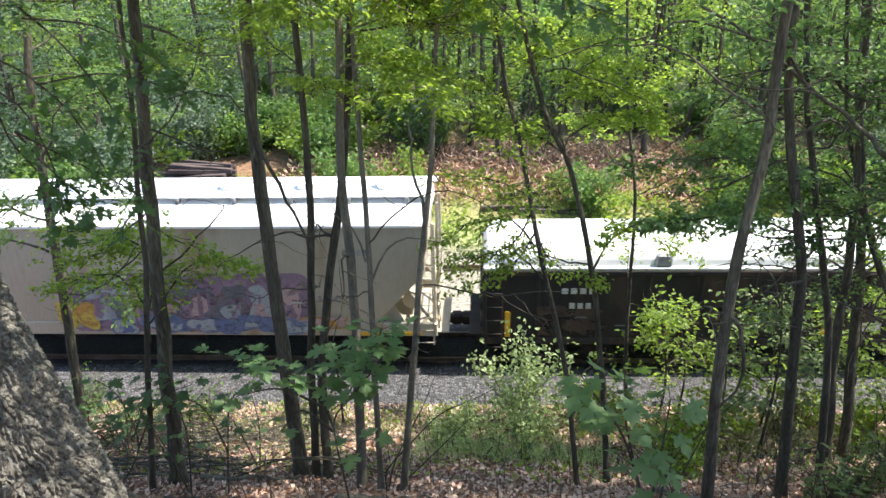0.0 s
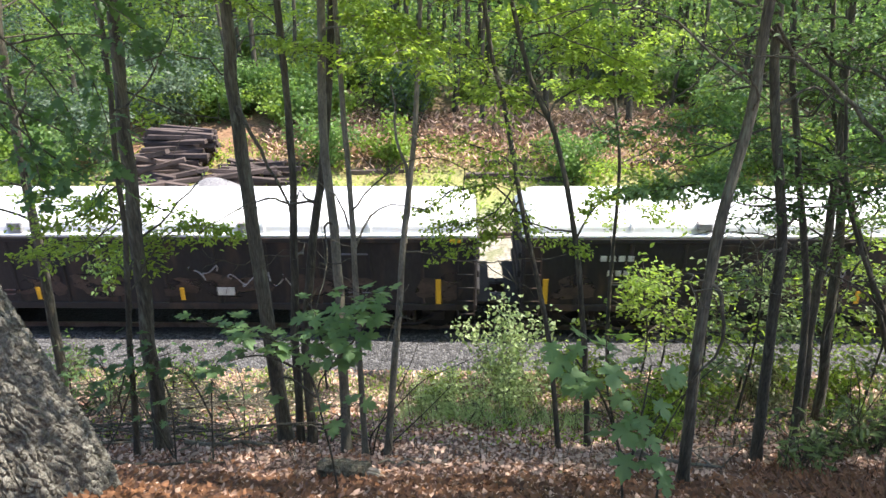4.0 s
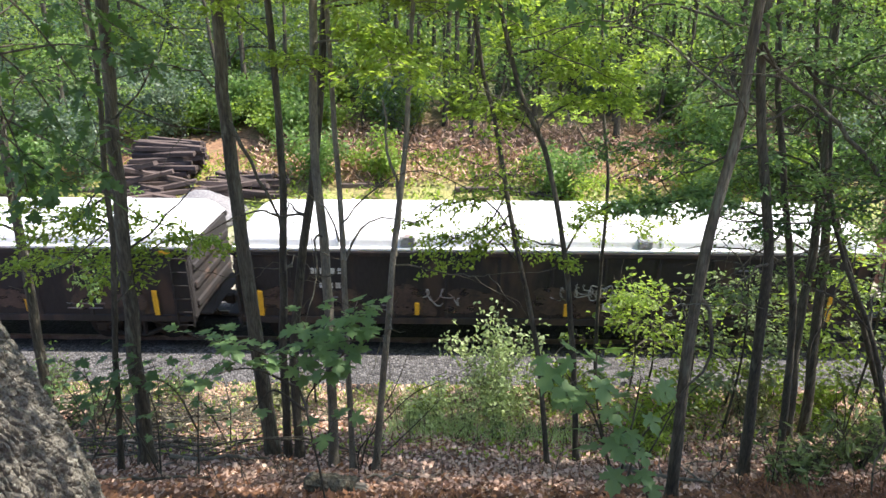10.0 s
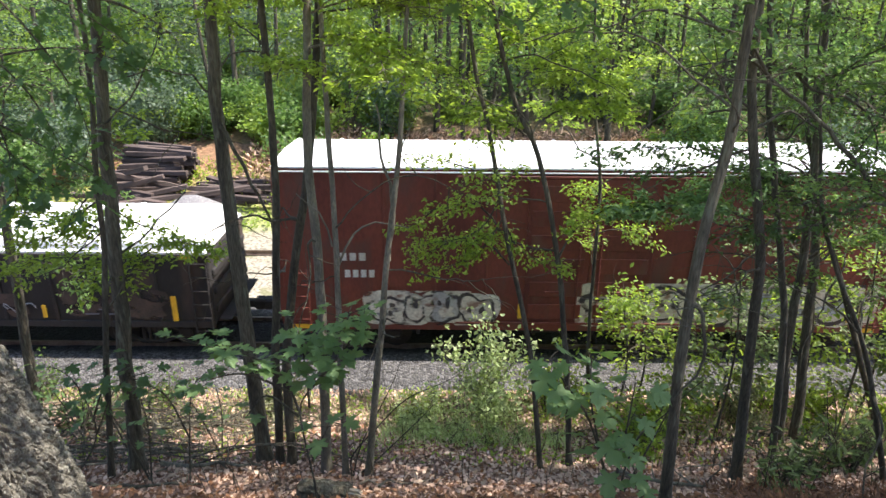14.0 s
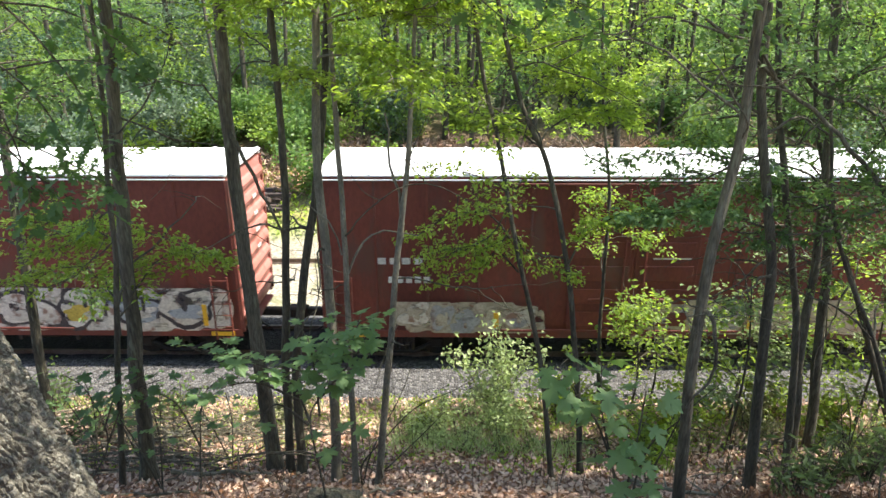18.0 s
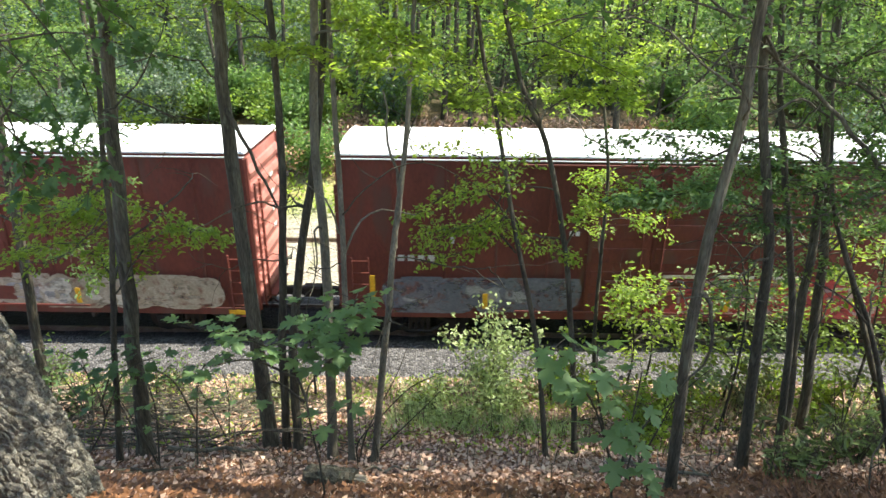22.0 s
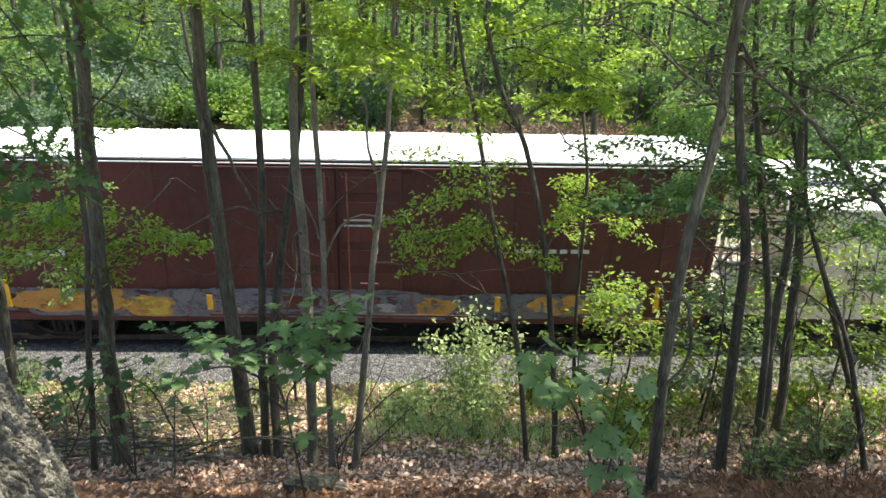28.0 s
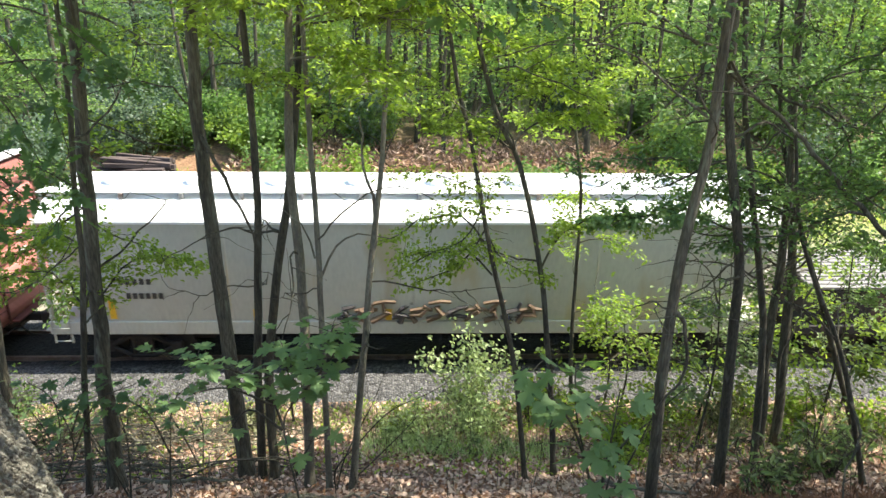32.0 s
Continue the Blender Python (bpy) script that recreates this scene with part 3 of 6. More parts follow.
def boxcar(x0, x1, paint, label, reach=(1.1, 1.1)):
    e, h = car("boxcar", x0, x1, label)
    body = Shape().box(-h, h, -1.47, 1.47, 0.95, 4.97, 0.02)
    n = int(2 * h / 1.22)
    seams_at = []
    for i in range(n + 1):
        x = -h + 0.03 + i * (2 * h - 0.06) / n
        seams_at.append(x)
    body = part("body", body, paint, e)
    rib = Shape().box(-0.03, 0.03, -0.018, 0.018, 1.0, 4.95, 0.008).mesh("rib")
    for x in seams_at:
        for y in (-1.475, 1.475):
            part("rib", rib, paint, body).location = (x, y, 0)
    part("side_sill", Shape().box(-h, h, -1.50, -1.44, 0.83, 1.03, 0.01).box(-h, h, 1.44, 1.50, 0.83, 1.03, 0.01), paint, e)
    part("gutter", Shape().box(-h, h, -1.54, -1.47, 4.985, 5.015, 0.005).box(-h, h, 1.47, 1.54, 4.985, 5.015, 0.005), ROOF, e, "thin white eave strip")
    part("eave", Shape().box(-h, h, -1.51, 1.51, 5.02, 5.075, 0.01), paint, e)
    roof = Shape()
    sec = [(-1.53, 5.08), (-1.53, 5.12), (-0.8, 5.17), (0, 5.2), (0.8, 5.17), (1.53, 5.12), (1.53, 5.08)]
    roof.loft([[(x, a, b) for a, b in sec] for x in (-h - 0.03, h + 0.03)])
    roof = part("roof", roof, ROOF, e, "bright white ribbed metal roof")
    m = int(2 * h / 1.1)
    rib = Shape().loft([[(d, a, b + 0.002 + (0.028 if abs(d) < 0.03 else 0)) for a, b in sec[1:-1]] for d in (-0.05, -0.02, 0.02, 0.05)], False, False).mesh("roof_rib")
    for i in range(m + 1):
        part("roof_rib", rib, ROOF, roof).location = (-h + 0.05 + i * (2 * h - 0.1) / m, 0, 0)
    for s in (-1, 1):
        ring = ((-0.2, 0), (-0.1, 0.07), (0.02, 0.1), (0.14, 0.05), (0.2, 0))
        corrugation = Shape().loft([[(s * (h - 0.01 + d), y, a) for a, d in ring] for y in (-1.38, -1.2, 1.2, 1.38)], False, False).mesh("corrugation")
        end = part("end_wall", Shape().box(*sorted((s * (h - 0.03), s * (h + 0.004))), -1.4, 1.4, 0.97, 4.95, 0.003), PALE_RED, e, "pale red corrugated end wall")
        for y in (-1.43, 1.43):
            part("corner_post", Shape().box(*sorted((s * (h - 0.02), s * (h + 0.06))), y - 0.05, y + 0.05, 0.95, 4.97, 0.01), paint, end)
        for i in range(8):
            part("corrugation", corrugation, PALE_RED, end).location = (0, 0, 1.25 + i * 0.47)
        part("platform", Shape().box(*sorted((s * (h + 0.02), s * (h + 0.25))), -0.7, 0.7, 0.98, 1.03, 0.01), paint, e)
        ladder(e, s * (h + 0.12), -1.05, 1.0, 4.3, paint, "y")
        ladder(e, s * (h - 0.45), -1.53, 0.75, 2.5, paint)
        for k in range(4):
            part("stencil", Shape().box(*sorted((s * (h + 0.094), s * (h + 0.104))), 0.2, 0.5, 2.62 + k * 0.47, 2.72 + k * 0.47, 0.002), WHITE, end)
    for k, x in enumerate((-1.56, 0.02)):
        door = part("door", Shape().box(x, x + 1.54, -1.525, -1.47, 1.08, 4.86, 0.012), paint, e)
        panel = Shape().box(x + 0.1, x + 1.44, -1.545, -1.52, 0, 0.4, 0.014).mesh("door_panel")
        for i in range(6):
            part("door_panel", panel, paint, door).location = (0, 0, 1.2 + i * 0.62)
        part("lock_bar", Shape().tube([(x + (1.3 if k == 0 else 0.24), -1.57, 1.1), (x + (1.3 if k == 0 else 0.24), -1.57, 4.8)], 0.022, 6).box(x + 0.5, x + 0.95, -1.59, -1.55, 1.9, 1.98, 0.01), paint, door)
    part("door_track", Shape().box(-3.3, 3.3, -1.56, -1.49, 1.03, 1.09, 0.008), paint, e)
    part("door_track", Shape().box(-3.3, 3.3, -1.55, -1.49, 4.87, 4.93, 0.008), paint, e)
    running_gear(e, h, 1.9, reach)
    for x in np.arange(-h + 3.4, h - 3.3, 1.5):
        part("cross_bearer", Shape().box(x - 0.05, x + 0.05, -1.42, 1.42, 0.66, 0.95, 0.01), STEEL_BLACK, e)
    part("air_reservoir", Shape().tube([(1.6, -0.8, 0.62), (2.6, -0.8, 0.62)], 0.2, 12), STEEL_BLACK, e)
    part("brake_valve", Shape().box(-1.2, -0.5, -1.0, -0.55, 0.5, 0.85, 0.03), STEEL_BLACK, e)
    return e, h


def gondola(x0, x1, seed, reach=(0.55, 0.55)):
    e, h = car("covered_gondola", x0, x1, "rusty black gondola car with a rounded white cover")
    body = Shape()
    body.box(-h, h, -1.48, 1.48, 0.92, 2.83, 0.02)
    n = int(2 * h / 1.3)
    posts_at = []
    for i in range(n + 1):
        x = -h + 0.06 + i * (2 * h - 0.12) / n
        posts_at.append(x)
    body = part("body", body, BLACK, e)
    post = Shape().box(-0.045, 0.045, -0.03, 0.03, 1.0, 2.74, 0.015).mesh("side_post")
    for x in posts_at:
        for y in (-1.485, 1.485):
            part("side_post", post, BLACK, body).location = (x, y, 0)
    part("side_sill", Shape().box(-h, h, -1.52, -1.46, 0.84, 1.02, 0.012).box(-h, h, 1.46, 1.52, 0.84, 1.02, 0.012), BLACK, e)
    part("top_chord", Shape().box(-h - 0.03, h + 0.03, -1.55, -1.42, 2.73, 2.86, 0.015).box(-h - 0.03, h + 0.03, 1.42, 1.55, 2.73, 2.86, 0.015), BLACK, e)
    part("cover_flange", Shape().box(-h + 0.02, h - 0.02, -1.54, 1.54, 2.865, 2.95, 0.02), LID, e)
    sec = [(-1.46, 0.0), (-1.455, 0.15), (-1.43, 0.25), (-1.33, 0.335), (-1.1, 0.39), (-0.6, 0.445), (0, 0.47), (0.6, 0.445), (1.1, 0.39), (1.33, 0.335), (1.43, 0.25), (1.455, 0.15), (1.46, 0.0)]
    lid = Shape()
    rings = []
    for x, k, q in ((-h + 0.03, 0.05, 0.95), (-h + 0.08, 0.42, 0.97), (-h + 0.22, 0.76, 0.985), (-h + 0.45, 0.95, 1.0), (-h + 0.75, 1.0, 1.0)):
        rings.append([(x, a * q, 2.95 + b * k) for a, b in sec])
    rings += [[(-p[0], p[1], p[2]) for p in r] for r in rings[::-1]]
    lid.loft(rings, False, True)
    cover = part("cover", lid, LID, e, "glossy white rounded cover", True)
    m = 6
    for i in range(1, m):
        x = -h + i * 2 * h / m
        rib = Shape().loft([[(x + d, a * (1 + o * 0.02), 2.95 + b + o * 0.02) for a, b in sec] for d, o in ((-0.05, 0.2), (-0.03, 1), (0.03, 1), (0.05, 0.2))], False, False)
        part("seam", rib, LID, cover)
    for x in (-h * 0.45, h * 0.28):
        part("vent", Shape().box(x - 0.19, x + 0.19, -1.53, -1.30, 2.96, 3.26, 0.03), SPRAY["grey"], cover, "small grey vent box")
        part("lifting_lug", Shape().box(x - 0.35, x + 0.3, -0.1, 0.1, 3.40, 3.49, 0.02), LID, cover)
    for s in (-1, 1):
        ladder(e, s * (h - 0.28), -1.53, 0.7, 2.72, BLACK)
        end = Shape()
        for i in range(3):
            z = 1.2 + i * 0.5
            end.box(*sorted((s * (h - 0.01), s * (h + 0.07))), -1.35, 1.35, z, z + 0.2, 0.03)
        part("end_wall", end, BLACK, e)
        part("platform", Shape().box(*sorted((s * (h + 0.02), s * (h + 0.35))), -1.3, 1.3, 0.95, 1.0, 0.01), STEEL_BLACK, e)
    strips(e, [(-h + 0.62, 1.42, 0.13, 0.7), (-h + 4.6, 1.3, 0.11, 0.35), (0.4, 1.3, 0.11, 0.35), (h - 4.3, 1.3, 0.11, 0.35), (h - 0.98, 1.4, 0.13, 0.7), (h - 0.55, 2.79, 0.28, 0.09)], -1.56)
    bars(e, [(-h + 2.3, -h + 2.75, 1.6, 0.04, 1), (-h + 3.3, -h + 4.1, 1.38, 0.035, 2), (-h + 3.3, -h + 4.1, 1.25, 0.035, 2),
             (h - 3.3, h - 2.2, 1.35, 0.035, 3), (h - 3.3, h - 2.2, 1.22, 0.035, 2), (h - 3.4, h - 2.4, 2.42, 0.05, 1)], -1.526, SPRAY["slate"])
    bars(e, [(-h + 1.95, -h + 2.85, 2.32, 0.15, 4), (-h + 2.15, -h + 2.75, 1.92, 0.15, 3)], -1.526, WHITE)
    part("placard", Shape().box(-h + 9.3, -h + 9.75, -1.53, -1.50, 1.25, 1.48, 0.01), WHITE, e)
    rng = np.random.default_rng(seed)
    for i in range(9 if seed == 23 else 3):
        tag = Shape()
        x, z = rng.uniform(-h + 4.6, h - 5.0), rng.uniform(1.3, 1.9)
        wide, bend = rng.uniform(0.06, 0.14), rng.uniform(1.2, 2.6)
        pts = [(x + u * 0.13 + wide * math.cos(u * 2.3 + i), -1.524, z + 0.15 * math.sin(u * bend + i) + 0.06 * math.cos(u * 3.7)) for u in np.arange(0, 6, 0.25)]
        tag.tube(pts, 0.016, 4)
        part("graffiti", tag, SPRAY["grey"], e, "thin grey spray-paint scribble")
    for i in range(9):
        x = -h + 1.4 + i * (2 * h - 2.8) / 8 + rng.uniform(-0.5, 0.5)
        rust = Shape()
        ring = blob(rng, x, 1.5, rng.uniform(0.9, 1.6), rng.uniform(0.5, 0.8), 24, 0.45)
        rust.add([(px, -1.522, pz) for px, pz in ring], [tuple(range(24))])
        part("rust_patch", rust, FADED, e, "faded rusty patch in the black paint")
    running_gear(e, h, 1.9, reach)
    return e, h


def hopper(x0, x1, paint, label, reach):
    e, h = car("covered_hopper", x0, x1, label)
    side = [(-1.54 + 0.055 * ((z - 2.8) / 1.3) ** 2, z) for z in spread(1.40, 4.0, 15)]
    sec = side + [(a * -1, b) for a, b in side[::-1]]
    rings = []
    for x, low in ((-h + 0.30, 2.75), (-h + 0.9, 2.1), (-h + 1.55, 1.4), (h - 1.55, 1.4), (h - 0.9, 2.1), (h - 0.30, 2.75)):
        rings.append([(x, a, 4.0 - (4.0 - b) * (4.0 - low) / 2.6) for a, b in sec])
    part("body", Shape().loft(rings), paint, e, "", False)
    for x in (-h * 0.5, 0.0, h * 0.5):
        seams = Shape().loft([[(x + d, a - (0.012 if abs(d) < 0.02 else 0.001), b) for a, b in side] for d in (-0.03, -0.015, 0.015, 0.03)], False, False)
        part("seam", seams, paint, e)
    part("side_sill", Shape().box(-h, h, -1.53, -1.40, 1.05, 1.40, 0.015).box(-h, h, 1.40, 1.53, 1.05, 1.40, 0.015), paint, e, "pale painted side sill")
    rs = [(-1.55, 3.98), (-1.55, 4.04), (-1.40, 4.22), (-1.1, 4.42), (-0.6, 4.58), (0, 4.63), (0.6, 4.58), (1.1, 4.42), (1.40, 4.22), (1.55, 4.04), (1.55, 3.98)]
    roof = part("roof", Shape().loft([[(x, a, b) for a, b in rs] for x in (-h + 0.2, h - 0.2)]), ROOF, e, "bright white curved roof")
    for s in (-1, 1):
        part("running_board", Shape().box(-h + 0.05, h - 0.05, s * 0.78 - 0.24, s * 0.78 + 0.24, 4.60, 4.632, 0.008), ROOF, roof)
        for x in np.arange(-h + 0.6, h - 0.4, 1.45):
            part("bracket", Shape().box(x - 0.05, x + 0.05, s * 1.0 - 0.05, s * 1.0 + 0.05, 4.36, 4.60, 0.008), SPRAY["grey"], roof)
    for x in np.arange(-h + 1.6, h - 1.2, 2.05):
        part("hatch", Shape().tube([(x, 0, 4.6), (x, 0, 4.74)], 0.33, 16).tube([(x, 0, 4.74), (x, 0, 4.78)], 0.36, 16).box(x - 0.45, x + 0.45, -0.03, 0.03, 4.78, 4.82, 0.008), ROOF, roof)
    for i in range(4):
        bays = Shape()
        x = -h + 3.4 + i * (2 * h - 6.8) / 3
        bays.loft([[(x - 1.2, -1.2, 1.5), (x + 1.2, -1.2, 1.5), (x + 1.2, 1.2, 1.5), (x - 1.2, 1.2, 1.5)], [(x - 0.35, -0.6, 0.45), (x + 0.35, -0.6, 0.45), (x + 0.35, 0.6, 0.45), (x - 0.35, 0.6, 0.45)]])
        part("discharge_bay", bays, STEEL_BLACK, e)
    for s in (-1, 1):
        posts = Shape()
        for y in (-1.4, 1.4):
            posts.box(*sorted((s * (h - 0.12), s * (h - 0.02))), y - 0.05, y + 0.05, 1.05, 4.05, 0.01)
            posts.tube([(s * (h - 0.1), y, 1.35), (s * (h - 1.0), y * 0.9, 2.6)], 0.045, 6)
            posts.tube([(s * (h - 0.08), y, 2.6), (s * (h - 0.08), y * 0.2, 1.3)], 0.035, 6)
        posts.box(*sorted((s * (h - 0.1), s * (h - 0.03))), -1.4, 1.4, 2.5, 2.6, 0.01)
        part("end_post", posts, paint, e)
        for z in (1.45, 1.85, 2.2):
            part("end_handrail", Shape().tube([(s * (h + 0.03), -1.38, z), (s * (h + 0.06), -0.4, z), (s * (h + 0.03), 0.9, z)], 0.022, 6), paint, e)
        part("crossover_step", Shape().box(*sorted((s * (h - 0.05), s * (h + 0.28))), -1.25, 0.9, 1.0, 1.05, 0.01), paint, e)
        part("platform", Shape().box(*sorted((s * (h - 1.5), s * h)), -1.4, 1.4, 1.08, 1.16, 0.01), paint, e)
        part("bolster_web", Shape().loft([[(s * (h - 1.5), y, 1.16), (s * (h - 0.75), y, 1.16), (s * (h - 1.15), y, 1.9), (s * (h - 1.5), y, 2.0)] for y in (-1.30, -1.24)]), paint, e)
        part("brake_reservoir", Shape().tube([(s * (h - 0.75), -0.5, 1.6), (s * (h - 0.75), 0.6, 1.6)], 0.24, 12), SPRAY["dark"] if s < 0 else paint, e)
        ladder(e, s * (h - 0.3), -1.5, 0.8, 4.1, paint)
        ladder(e, s * (h + 0.02), -0.95, 1.1, 4.5, paint, "y")
    running_gear(e, h, 2.0, reach)
    return e, h


e, h = hopper(-18.3, -1.04, CREAM, "cream covered hopper car with a colourful graffiti piece", (0.55, 0.58))
graffiti(e, h - 9.3, h - 3.4, 1.15, 2.8, ["violet", "pink", "sky", "violet", "slate"], "violet", 5, -1.545, 8, "violet")
graffiti(e, h - 10.0, h - 8.9, 1.1, 2.0, ["yellow", "orange"], "yellow", 6, -1.55, 2)
graffiti(e, h - 8.4, h - 3.2, 1.1, 1.65, ["blue", "sky", "blue"], "blue", 8, -1.575, 8)
graffiti(e, h - 3.7, h - 2.3, 1.1, 1.6, ["orange", "pink"], "orange", 9, -1.55, 2)
bars(e, [(h - 3.0, h - 2.4, 2.1, 0.18, 4), (h - 3.7, h - 3.2, 1.98, 0.05, 1), (h - 2.3, h - 1.6, 3.35, 0.16, 4)], -1.56, SPRAY["grey"])
written(e, "PIG", h - 3.75, 1.85, 0.24, -1.56, INK)
strips(e, [(h - 1.2, 1.12, 1.6, 0.1)], -1.535)
for x0, x1, sd in ((0.12, 16.1, 21), (17.2, 33.18, 22), (34.28, 50.25, 23)):
    gondola(x0, x1, sd, (0.55, 0.9 if sd == 23 else 0.55))

e, h = boxcar(52.04, 67.33, RED, "oxide red boxcar with pale block graffiti", (0.9, 1.1))
graffiti(e, -h + 2.3, -h + 5.2, 0.98, 1.95, ["pale", "grey", "pale"], "dark", 11, -1.53, 4, "pale")
graffiti(e, h - 7.4, h - 0.7, 0.98, 2.2, ["pale", "pale", "pale", "yellow", "pale", "sky"], "dark", 12, -1.53, 5, "pale")
bars(e, [(-h + 1.5, -h + 2.2, 2.85, 0.2, 3), (-h + 1.6, -h + 2.4, 2.4, 0.2, 4)], -1.526, WHITE)
strips(e, [(h - 0.9, 1.45, 0.12, 0.6), (-h + 0.5, 0.93, 0.6, 0.12), (h - 0.5, 0.93, 0.6, 0.12), (-h + 6.0, 1.4, 0.12, 0.4)], -1.545)

e, h = boxcar(69.54, 84.84, RED, "oxide red boxcar with faded grey painted-over panels")
graffiti(e, -h + 1.9, -h + 5.3, 0.98, 1.85, ["tan", "pale", "grey"], "tan", 13, -1.53, 5, "tan")
graffiti(e, h - 7.3, h - 1.2, 0.98, 1.95, ["tan", "grey", "tan", "pale"], "tan", 14, -1.53, 7, "tan")
bars(e, [(-h + 1.35, -h + 2.55, 2.95, 0.17, 4), (-h + 1.6, -h + 2.7, 2.45, 0.17, 5), (h - 7.2, h - 5.8, 3.25, 0.07, 1), (h - 7.2, h - 5.8, 3.05, 0.07, 1)], -1.526, WHITE)
strips(e, [(-h + 4.3, 1.35, 0.13, 0.42), (-h + 0.8, 0.93, 0.55, 0.13), (h - 0.5, 0.93, 0.55, 0.13), (h - 4.6, 1.35, 0.13, 0.42)], -1.555)

e, h = boxcar(87.03, 102.33, RED, "oxide red boxcar with slate and bright red graffiti", (1.1, 1.0))
graffiti(e, -h + 1.3, -h + 5.7, 0.98, 2.0, ["slate", "slate", "grey"], "slate", 15, -1.53, 5, "slate")
graffiti(e, h - 7.3, h - 1.9, 0.98, 2.05, ["red", "red", "red"], "pink", 16, -1.53, 6, "red")
bars(e, [(h - 7.3, h - 3.2, 2.1, 0.09, 3)], -1.545, SPRAY["pale"], "graffiti")
bars(e, [(-h + 2.7, -h + 2.85, 3.0, 0.2, 1), (-h + 5.6, -h + 5.9, 3.2, 0.12, 2), (-h + 1.4, -h + 2.4, 2.5, 0.16, 4)], -1.526, WHITE)
strips(e, [(-h + 0.75, 1.65, 0.13, 0.75), (-h + 3.6, 1.35, 0.13, 0.42), (-h + 7.2, 1.6, 0.13, 0.42), (h - 5.6, 1.35, 0.13, 0.42), (h - 1.2, 1.6, 0.13, 0.75), (h - 0.9, 0.93, 0.55, 0.13)], -1.56)

e, h = boxcar(104.35, 122.9, BROWN, "long brown boxcar with layered grey and yellow graffiti", (1.0, 0.75))
graffiti(e, -h + 1.2, -h + 5.0, 0.98, 1.75, ["orange", "yellow", "orange"], "orange", 17, -1.53, 3, "slate")
graffiti(e, -h + 5.2, h - 7.4, 0.98, 1.8, ["grey", "slate", "slate"], "slate", 18, -1.53, 6, "slate")
graffiti(e, h - 7.3, h - 1.9, 0.95, 1.7, ["tan", "slate", "orange", "tan", "orange"], "slate", 19, -1.53, 6, "slate")
bars(e, [(h - 4.9, h - 3.0, 2.86, 0.10, 7), (h - 9.1, h - 8.1, 3.62, 0.05, 1), (h - 9.1, h - 8.1, 3.48, 0.05, 1), (h - 9.1, h - 8.1, 3.34, 0.05, 1), (-h + 1.7, -h + 2.7, 2.7, 0.18, 4)], -1.526, WHITE)
bars(e, [(h - 3.05, h - 2.72 - 0.08 * (k % 3), 2.32 - 0.1 * k, 0.035, 2) for k in range(8)] + [(h - 2.25, h - 1.85 - 0.06 * (k % 2), 2.32 - 0.1 * k, 0.035, 3) for k in range(5)] + [(h - 2.1, h - 1.75, 1.66, 0.03, 1), (h - 2.1, h - 1.75, 1.44, 0.03, 1)], -1.526, SPRAY["pale"])
strips(e, [(h - 1.25, 1.6, 0.13, 0.75), (-h + 1.0, 1.6, 0.13, 0.75), (h - 5.3, 1.4, 0.13, 0.42), (h - 1.5, 0.93, 0.8, 0.13), (-h + 6.0, 1.4, 0.13, 0.42)], -1.56)

BROWN_SPRAY = surface("spray_brown", (0.11, 0.07, 0.045), (0.2, 0.13, 0.085), 0.7, 1.4, 20, 0.05)
e, h = hopper(124.4, 142.65, GREY_HOPPER, "pale grey covered hopper car with dark scrawled graffiti", (0.75, 0.45))
bars(e, [(-h + 1.9, -h + 2.75, 2.5, 0.15, 5), (-h + 2.05, -h + 3.0, 2.12, 0.15, 6)], -1.55, INK)
strips(e, [(-h + 1.65, 1.75, 0.16, 0.5), (-h + 5.2, 1.6, 0.16, 0.3), (-h + 8.5, 1.6, 0.16, 0.3)], -1.55)
rng = np.random.default_rng(31)
for i in range(11):
    x = -h + 7.3 + i * 0.46
    tag = Shape()
    tag.tube([(x + 0.16 * math.sin(k * 1.7 + i * 2.3) + k * 0.07, -1.53 - 0.004 * k, 1.42 + 0.11 * k + 0.06 * math.cos(k * 2.6 + i)) for k in range(5)], [0.085, 0.07, 0.09, 0.06, 0.04], 6)
    tag.tube([(x - 0.1, -1.535, 1.5 + 0.2 * (i % 3)), (x + 0.2, -1.54, 1.56 + 0.2 * (i % 3)), (x + 0.46, -1.535, 1.5 + 0.22 * (i % 3))], 0.055, 6)
    part("graffiti", tag, BROWN_SPRAY if i % 3 else SPRAY["dark"], e, "brown scrawled spray-paint letter")

PLANK = surface("weathered_plank", (0.13, 0.12, 0.115), (0.26, 0.25, 0.24), 0.9, 3, 30, 0.4, (0.2, 1, 1), grain=0.3)
# flat car with planks behind the hopper
e, h = car("flat_car", 143.55, 159.2, "flat car loaded with weathered grey planks")
part("deck", Shape().box(-h, h, -1.45, 1.45, 0.95, 1.2, 0.02), BLACK, e)
for x in (-h + 0.4, h - 0.4):
    part("bolster", Shape().box(x - 0.1, x + 0.1, -1.4, 1.4, 1.2, 2.2, 0.02), BLACK, e)
part("load", Shape().box(-h + 0.6, h - 0.6, -1.35, 1.35, 1.2, 2.15, 0.03), BLACK, e, "dark tarred load under the planks")
for j in range(11):
    part("plank", Shape().box(-h + 0.25 + 0.1 * math.sin(j * 5.0), h - 0.3, -1.4 + j * 0.256, -1.4 + j * 0.256 + 0.19, 2.2, 2.27, 0.01), PLANK, e)
running_gear(e, h)


# ---- trees ----
CANOPY = 0.15   # share of leaves kept in the unseen crowns added for shade

